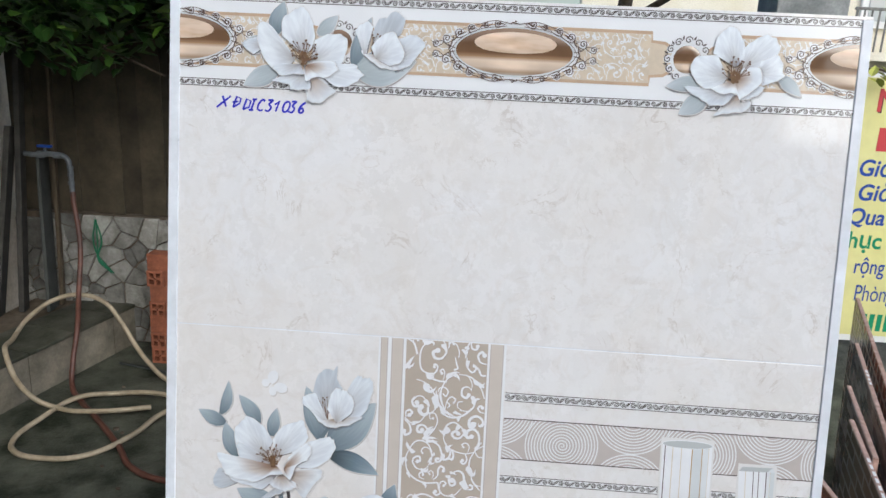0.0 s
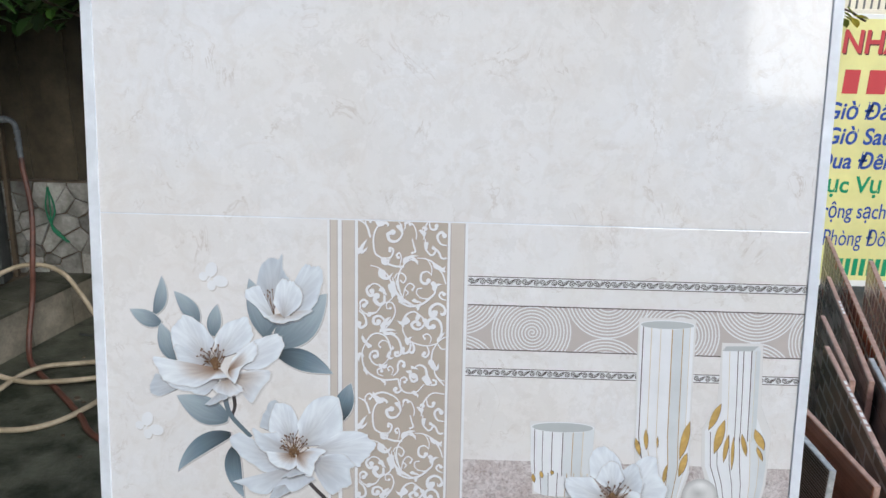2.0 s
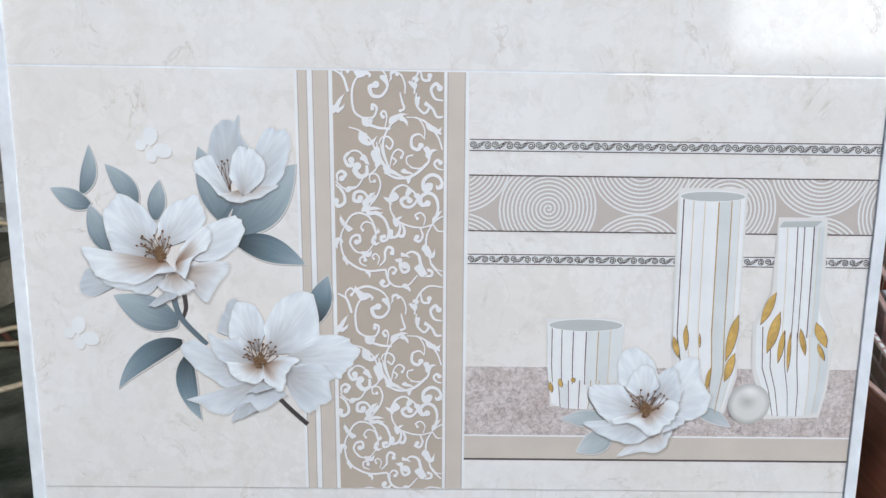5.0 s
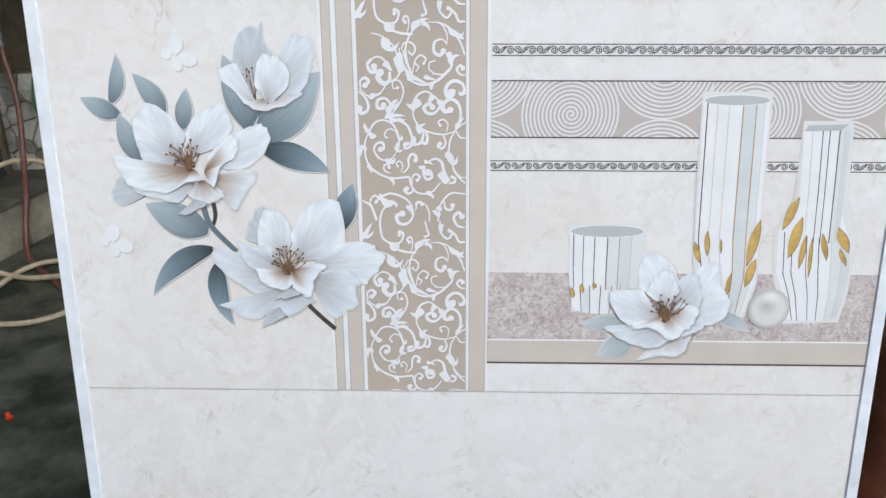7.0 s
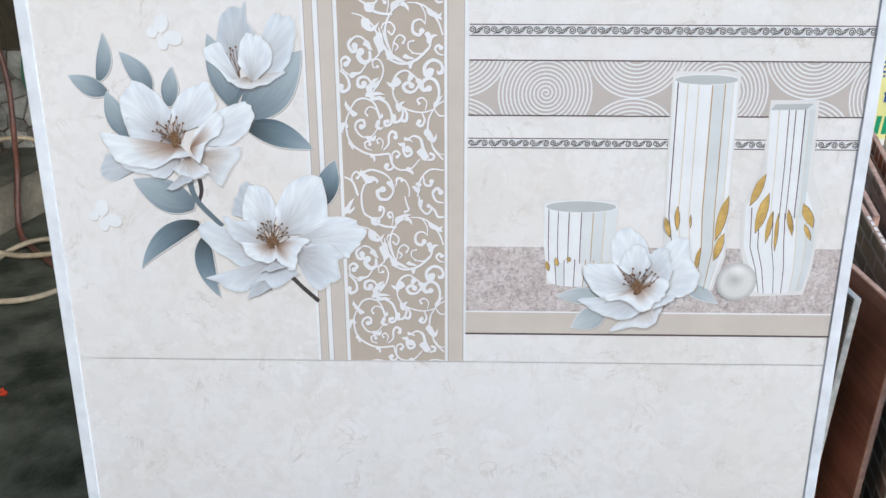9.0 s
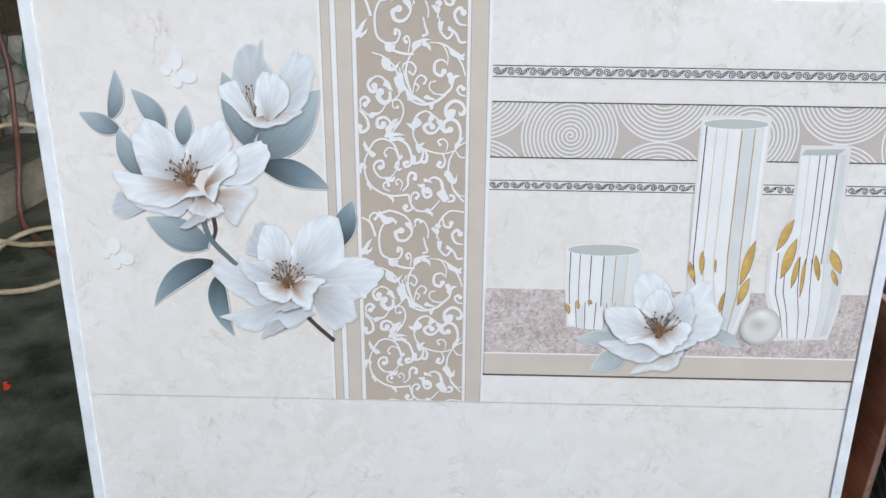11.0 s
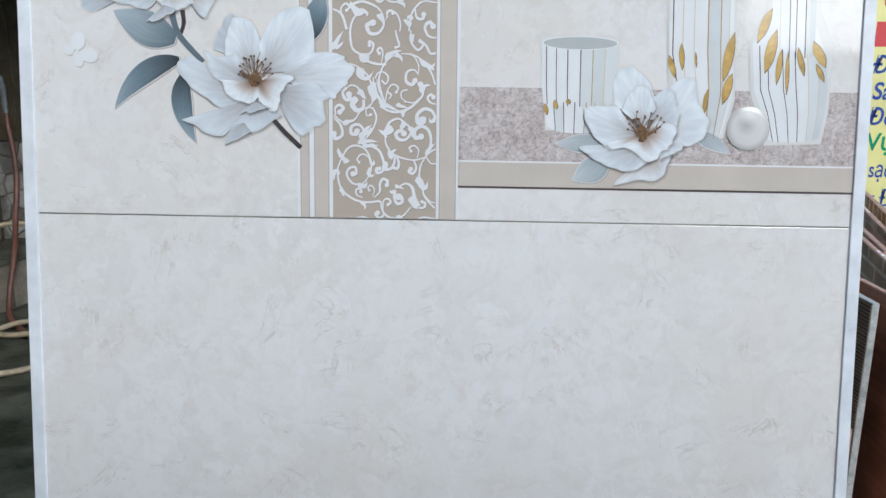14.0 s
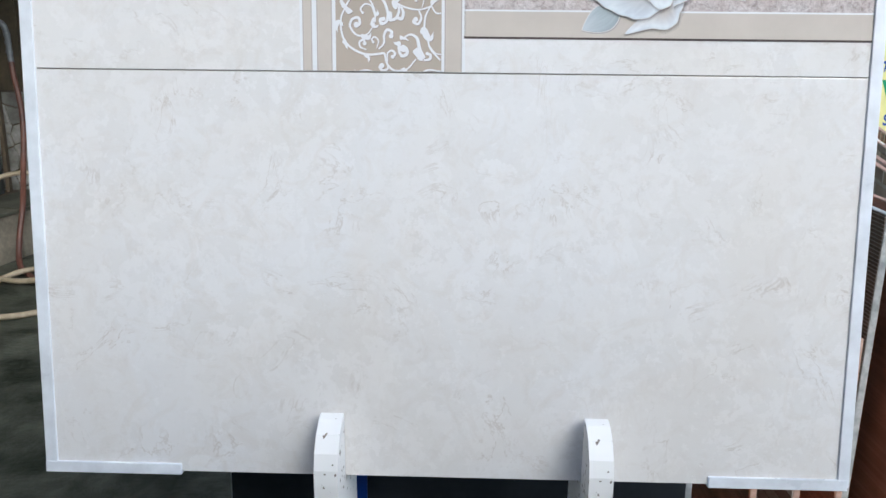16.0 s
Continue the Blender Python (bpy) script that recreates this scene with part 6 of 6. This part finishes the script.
def tile_sample(far, near, top, kind, edge, thick=0.011, marks=0, lean=3.0):
    """A slab on its long side: its top edge runs from far to near, its printed face looks to the side."""
    a, b = Vector((*far, 0)), Vector((*near, 0))
    d = (b - a).normalized()
    nrm = Vector((-d.y, d.x, 0)) * -1
    if nrm.x > 0:
        nrm = -nrm
    m = Matrix.Translation(a) @ Matrix(((d.x, nrm.x, 0, 0), (d.y, nrm.y, 0, 0), (0, 0, 1, 0), (0, 0, 0, 1)))
    ln = (b - a).length
    shear = Matrix(((1, 0, 0, 0), (0, 1, math.tan(radians(lean)), 0), (0, 0, 1, 0), (0, 0, 0, 1)))
    back = Matrix.Translation((0, -math.tan(radians(lean)) * top, 0))
    ob = tagged(empty("tile_sample", m), SAMPLE_LABELS[kind], "tile sample", group="tile samples beside the panel")
    part("body", box((0, -thick, 0.0), (ln, 0, top), 0.0012, back @ shear), edge, ob)
    part("glazed_face", box((0.001, 0.0005, 0.001), (ln - 0.001, 0.0025, top - 0.002), 0, back @ shear), SAMPLE_MATS[kind], ob)
    for k in range(marks):
        x = ln * 0.3 + k * 0.035
        part("stamp_mark", box((x, -thick * 0.8, top), (x + 0.022, -thick * 0.25, top + 0.0006)), SIGN_WHITE, ob)
    return ob


tile_sample((2.05, 2.59), (1.53, 1.1), 0.8, "g", PINK_BODY, 0.014)
tile_sample((2.06, 2.24), (1.70, 1.33), 0.8, "g", PINK_BODY, 0.016)
tile_sample((2.12, 2.16), (1.9, 1.55), 0.8, "g", PINK_BODY, 0.014)
tile_sample((1.79, 2.02), (1.5, 1.15), 0.8, "s", PINK_BODY, 0.013, 4)
tile_sample((1.585, 1.62), (1.45, 1.15), 0.8, "s", PINK_BODY, 0.013)
tile_sample((1.575, 1.30), (1.42, 0.78), 0.8, "l", GREY_BODY, 0.013, 3)
tile_sample((1.62, 1.243), (1.50, 0.88), 0.8, "l", GREY_BODY, 0.013)
tile_sample((1.485, 1.375), (1.29, 0.62), 0.8, "o", PINK_BODY, 0.013, 8)
tile_sample((1.25, 1.15), (1.262, 0.667), 0.8, "u", PINK_BODY, 0.013, 0, 2)
tile_sample((1.185, 1.1), (1.196, 0.72), 0.8, "r", GREY_BODY, 0.014, 0, 1)
tile_sample((1.33, 1.1), (1.38, 0.60), 0.7, "r", PINK_BODY, 0.014, 0, 2)
tile_sample((1.1, 1.05), (1.115, 0.6), 0.6, "u", PINK_BODY, 0.012, 0, 2)
tile_sample((1.02, 1.05), (1.036, 0.6), 0.6, "s", PINK_BODY, 0.012, 0, 2)
tile_sample((0.94, 1.05), (0.955, 0.6), 0.6, "u", PINK_BODY, 0.012, 0, 2)

# dark slab standing behind the support posts
SLATE_FACE = mottled("dark_slate_blue_glaze", (0.02, 0.024, 0.03), (0.035, 0.04, 0.048), 4, 0.35, 0.05)
slab = tagged(empty("dark_slab", Matrix.Translation((0.115, 0.125, 0)) @ Matrix.Rotation(radians(-5), 4, "X")), "dark slate-coloured slab with pale edges behind the posts", "slab")
part("body", box((0, 0, 0), (0.59, 0.012, 0.66), 0.0015), GREY_BODY, slab)
part("glazed_face", box((0.003, -0.003, 0.003), (0.581, -0.0005, 0.657)), SLATE_FACE, slab)
part("strap", box((0.0, -0.002, 0.0), (0.0125, 0.001, 0.6)), BLUE_PLASTIC, tagged(empty("blue_strap", Matrix.Translation((0.284, 0.09, 0)) @ Matrix.Rotation(radians(-5), 4, "X")), "blue plastic strap behind the white post", "strap"))

# ---- street side ----
sign = tagged(empty("sign_board", Matrix.Translation((2.2, 3.65, 0))), "yellow guesthouse sign board with red, blue and green lettering", "sign")
part("board", box((0, 0, 0.2), (1.5, 0.03, 1.76), 0.003), SIGN_WHITE, sign)
part("sheet", box((0.02, -0.003, 0.24), (1.48, -0.0005, 1.735)), SIGN_YELLOW, sign)
part("leg", box((0.1, 0.032, 0), (0.14, 0.06, 1.5), 0.003), STEEL, sign)
part("leg", box((1.3, 0.032, 0), (1.34, 0.06, 1.5), 0.003), STEEL, sign)
RED_INK, BLUE_INK, GREEN_INK, SHADOW_INK = (material(n, c, 0.5) for n, c in (("red_sign_ink", (0.55, 0.05, 0.06)), ("blue_sign_ink", (0.02, 0.07, 0.36)), ("green_sign_ink", (0.01, 0.27, 0.12)), ("dark_sign_ink", (0.12, 0.03, 0.03))))


def lettering(text, x, z, size, mat, parent, out=-0.0045, bold=0.02, slant=0.22, narrow=1.0):
    cu = bpy.data.curves.new("lettering", "FONT")
    cu.body, cu.size, cu.offset, cu.shear, cu.fill_mode = text, size, bold * size, slant, "FRONT"
    tmp = bpy.data.objects.new("lettering", cu)
    me = bpy.data.meshes.new_from_object(tmp)
    bpy.data.objects.remove(tmp)
    bpy.data.curves.remove(cu)
    me.materials.clear()
    me.materials.append(mat)
    ob = new("lettering", me)
    ob.parent = parent
    ob.matrix_basis = Matrix.Translation((x, out, z)) @ Matrix.Rotation(radians(90), 4, "X") @ Matrix.Diagonal((narrow, 1, 1, 1))
    ob["label"] = "sign lettering: " + text
    return ob


lettering("NHÀ", 0.292, 1.548, 0.172, SHADOW_INK, sign, -0.0038, 0.02, 0.0, 0.9)
lettering("NHÀ", 0.285, 1.556, 0.172, RED_INK, sign, -0.0045, 0.02, 0.0, 0.9)
for k, w in enumerate((0.1, 0.12, 0.12)):
    x = 0.33 + 0.135 * k
    part("name_bar", box((x, -0.0046, 1.335), (x + w * 0.85, -0.0034, 1.465)), RED_INK, sign)
lettering("Giờ Đầu", 0.255, 1.195, 0.13, BLUE_INK, sign, slant=0.12, narrow=0.92)
lettering("Giờ Sau", 0.275, 1.055, 0.13, BLUE_INK, sign, slant=0.12, narrow=0.92)
lettering("Qua Đêm", 0.245, 0.915, 0.13, BLUE_INK, sign, slant=0.12, narrow=0.92)
lettering("Phục Vụ", 0.205, 0.775, 0.135, GREEN_INK, sign, slant=0.0, narrow=0.95)
lettering("2", 0.74, 0.775, 0.128, RED_INK, sign)
lettering("rộng sạch sẽ thể", 0.335, 0.622, 0.128, BLUE_INK, sign, bold=0.008, slant=0.0, narrow=0.72)
lettering("Phòng Đôi - Có", 0.365, 0.455, 0.14, BLUE_INK, sign, bold=0.0, slant=0.0, narrow=0.66)
for k in range(10):
    part("number_bar", box((0.44 + 0.044 * k, -0.0046, 0.27), (0.468 + 0.044 * k, -0.0034, 0.375)), GREEN_INK, sign)

# the house across the street
win = part("window", box((5.55, 10.93, 2.25), (6.6, 11.0, 3.3), 0.01), SIGN_WHITE, house, "white framed window")
PANE = material("pale_curtained_glass", (0.5, 0.52, 0.52), 0.08)
for x0 in (5.65, 6.12):
    part("pane", box((x0, 10.915, 2.35), (x0 + 0.4, 10.928, 3.2)), PANE, win)
balc = part("balcony", box((5.2, 10.3, 1.8), (7.2, 11.0, 1.92), 0.01), CREAM_WALL, house, "cream balcony with iron rail")
part("rail", box((5.2, 10.3, 2.46), (7.2, 10.34, 2.5), 0.005), STEEL, balc)
for k in range(20):
    part("baluster", box((5.22 + 0.1 * k, 10.31, 1.92), (5.24 + 0.1 * k, 10.33, 2.46)), STEEL, balc)
part("roof", box((1.4, 10.2, 8.0), (12.2, 11.5, 8.2), 0.02), GREY_STONE, house)

# ---- trees ----
def crown_mesh(name, centres, count, size, mat, parent, seed, label="", floor_z=None):
    """Folded leaves in clumps round the given centres (x, y, z, reach)."""
    rng = random.Random(seed)
    vs, fs = [], []
    weights = [c[3] ** 2 for c in centres]
    for k in range(count):
        cx, cy, cz, r = rng.choices(centres, weights)[0]
        while True:
            p = Vector((rng.uniform(-1, 1), rng.uniform(-1, 1), rng.uniform(-1, 1)))
            if 0.2 < p.length <= 1:
                break
        p = Vector((cx, cy, cz)) + Vector((p.x, p.y, p.z * 0.75)) * r
        if floor_z and p.z < floor_z(p.x, p.y):
            p.z = floor_z(p.x, p.y) + rng.uniform(0, 0.25)
        yaw, droop, s = rng.uniform(0, 6.283), rng.uniform(-0.9, 0.35), size * rng.uniform(0.7, 1.3)
        d = Vector((math.cos(yaw) * math.cos(droop), math.sin(yaw) * math.cos(droop), math.sin(droop)))
        side = Vector((-math.sin(yaw), math.cos(yaw), rng.uniform(-0.3, 0.3))).normalized()
        up = d.cross(side) * 0.12 * s
        b = len(vs)
        w = s * 0.26
        vs += [p, p + d * s * 0.45 + side * w + up, p + d * s * 0.8 + side * w * 0.75 + up * 0.7, p + d * s, p + d * s * 0.8 - side * w * 0.75 + up * 0.7, p + d * s * 0.45 - side * w + up, p + d * s * 0.5]
        fs += [(b, b + 6, b + 1), (b + 1, b + 6, b + 2), (b + 2, b + 6, b + 3), (b, b + 5, b + 6), (b + 5, b + 4, b + 6), (b + 4, b + 3, b + 6)]
    me = bpy.data.meshes.new(name)
    me.from_pydata([tuple(v) for v in vs], [], fs)
    me.materials.append(mat)
    ob = new(name, me)
    ob.parent = parent
    if label:
        ob["label"] = label
    return ob


def tree(name, base, limbs, label):
    ob = tagged(empty(name), label, "tree")
    for k, (pts, r) in enumerate(limbs):
        cu = bpy.data.curves.new("limb", "CURVE")
        cu.dimensions, cu.bevel_depth, cu.bevel_resolution = "3D", 1.0, 2
        sp = cu.splines.new("POLY")
        sp.points.add(len(pts) - 1)
        for i, (q, p) in enumerate(zip(sp.points, pts)):
            q.co, q.radius = (*p, 1), r * (1 - 0.75 * i / (len(pts) - 1))
        tmp = bpy.data.objects.new("limb", cu)
        me = bpy.data.meshes.new_from_object(tmp)
        bpy.data.objects.remove(tmp)
        bpy.data.curves.remove(cu)
        me.materials.clear()
        me.materials.append(BARK)
        o = new("trunk" if k == 0 else "limb", me)
        o.parent = ob
    return ob


def low_edge(x, y):
    return 1.62 + 0.12 * math.sin(5.1 * x + 1.0) + 0.08 * math.sin(11 * x + 3 * y) + 0.06 * (3.3 - y)


t1 = tree("broadleaf_tree", (-0.7, 3.9, 0), [
    ([(-0.7, 3.95, 0), (-0.72, 3.93, 0.9), (-0.66, 3.88, 1.7), (-0.7, 3.7, 2.5), (-0.75, 3.6, 3.4)], 0.11),
    ([(-0.66, 3.88, 1.7), (-1.1, 3.5, 2.05), (-1.6, 3.1, 2.2), (-2.0, 2.8, 2.25)], 0.05),
    ([(-0.68, 3.8, 2.0), (-0.4, 3.3, 2.4), (-0.2, 2.8, 2.7)], 0.05),
    # limb added out of view to carry the shading clumps
    ([(-0.7, 3.7, 2.5), (-1.1, 2.6, 3.0), (-1.5, 1.2, 3.4), (-1.7, -0.3, 3.6)], 0.06),
    ([(-0.7, 3.7, 2.5), (0.0, 3.7, 2.7), (0.7, 3.8, 2.8)], 0.05),
    ([(-1.1, 3.5, 2.05), (-1.35, 3.1, 1.85), (-1.5, 2.9, 1.72), (-1.2, 2.9, 1.6)], 0.02)],
    "broadleaf tree with dense dark green hanging leaves")
# the high clumps nearer the viewer are unseen, added to shade yard and panel
crown_mesh("crown", [(-1.6, 3.0, 2.15, 0.75), (-2.1, 2.8, 2.2, 0.7), (-1.0, 3.1, 2.2, 0.75), (-1.5, 2.5, 2.35, 0.7), (-0.6, 3.0, 2.5, 0.8), (-2.0, 3.2, 2.7, 0.8), (-1.2, 3.4, 2.9, 0.9), (-0.3, 3.5, 2.8, 0.8), (0.4, 3.7, 2.75, 0.7), (-1.0, 2.3, 2.7, 0.7), (-2.0, 2.2, 2.6, 0.7), (-1.5, 1.6, 2.95, 0.8), (-2.2, 1.4, 2.85, 0.8), (-0.8, 1.9, 3.05, 0.7), (-1.5, 2.5, 3.3, 0.9), (-1.9, 0.9, 3.4, 0.9), (-1.2, 1.1, 3.5, 0.9), (-1.8, 0.1, 3.6, 0.9), (-1.0, 0.3, 3.8, 0.8), (-0.5, 2.6, 3.4, 0.9), (-1.9, -0.6, 3.7, 0.8), (0.2, 3.0, 3.3, 0.7)],
           42000, 0.1, LEAF, t1, 4, "dense dark green leaves", low_edge)
t2 = tree("roadside_tree", (1.2, 5.2, 0), [
    ([(1.2, 5.2, 0), (1.22, 5.2, 1.2), (1.3, 5.1, 2.2), (1.4, 5.0, 3.2)], 0.1), ([(1.3, 5.1, 2.0), (1.8, 4.7, 2.35), (2.1, 4.4, 2.5)], 0.03), ([(1.3, 5.1, 2.2), (0.8, 4.6, 2.4), (0.4, 4.3, 2.4)], 0.03)],
    "sunlit lime-green tree behind the fence")
crown_mesh("crown", [(1.2, 4.6, 2.6, 0.55), (0.5, 4.4, 2.55, 0.5), (1.75, 4.3, 2.55, 0.45), (1.0, 5.0, 3.0, 0.7)], 1800, 0.09, LIME, t2, 9, "sunlit lime-green leaves")
creeper = tagged(empty("creeper"), "yellow-green leafy sprig over the sign", "plant")
bezier_tube("stem", [(2.25, 3.72, 1.2), (2.3, 3.66, 1.7), (2.42, 3.6, 1.78), (2.55, 3.56, 1.72)], 0.006, BARK, creeper)
crown_mesh("leaves", [(2.42, 3.57, 1.76, 0.07)], 12, 0.075, YOUNG, creeper, 14)

# ---- pieces of the wall, last ----
# broken stones in the wall's face: cells round scattered points
rng = random.Random(21)


def cut_cell(poly, mid, n):
    """What of the polygon lies on the near side of the line through mid with normal n."""
    out = []
    for a, b in zip(poly, poly[1:] + poly[:1]):
        da, db = (a - mid).dot(n), (b - mid).dot(n)
        if da <= 0:
            out.append(a)
        if da * db < 0:
            out.append(a + (b - a) * (da / (da - db)))
    return out


def stone(outline):
    c = sum(outline, Vector((0, 0))) / len(outline)
    pts = []
    for p in outline:
        q = c + (p - c) * (1 - rng.uniform(0.003, 0.008) / max(0.02, (p - c).length))
        pts.append(q)
    d = rng.uniform(0.008, 0.02)
    bm = bmesh.new()
    f0 = [bm.verts.new((q.x, WALL_Y - d + rng.uniform(-0.002, 0.002), q.y)) for q in [c + (p - c) * 0.93 for p in pts]]
    f1 = [bm.verts.new((q.x, WALL_Y - d + 0.005, q.y)) for q in pts]
    f2 = [bm.verts.new((q.x, WALL_Y + 0.004, q.y)) for q in pts]
    n = len(pts)
    bm.faces.new(f0)
    for a, b in ((f1, f0), (f2, f1)):
        for i in range(n):
            bm.faces.new((a[i], a[(i + 1) % n], b[(i + 1) % n], b[i]))
    bmesh.ops.recalc_face_normals(bm, faces=bm.faces)
    part("stone", bm, STONE, wall_north)


seeds = []
while len(seeds) < 330:
    p = Vector((rng.uniform(WALL_X0, WALL_X1), rng.uniform(0, STONE_TOP)))
    if all(Vector(((p - q).x * 0.7, (p - q).y)).length > 0.034 for q in seeds) or rng.random() < 0.004:
        seeds.append(p)
for p in seeds:
    cell = [Vector((max(WALL_X0, p.x - 0.14), max(0.0, p.y - 0.12))), Vector((min(WALL_X1, p.x + 0.14), max(0.0, p.y - 0.12))),
            Vector((min(WALL_X1, p.x + 0.14), min(STONE_TOP, p.y + 0.12))), Vector((max(WALL_X0, p.x - 0.14), min(STONE_TOP, p.y + 0.12)))]
    for q in seeds:
        if q is not p and (q - p).length < 0.4:
            cell = cut_cell(cell, (p + q) / 2, q - p)
    if len(cell) > 2:
        stone(cell)
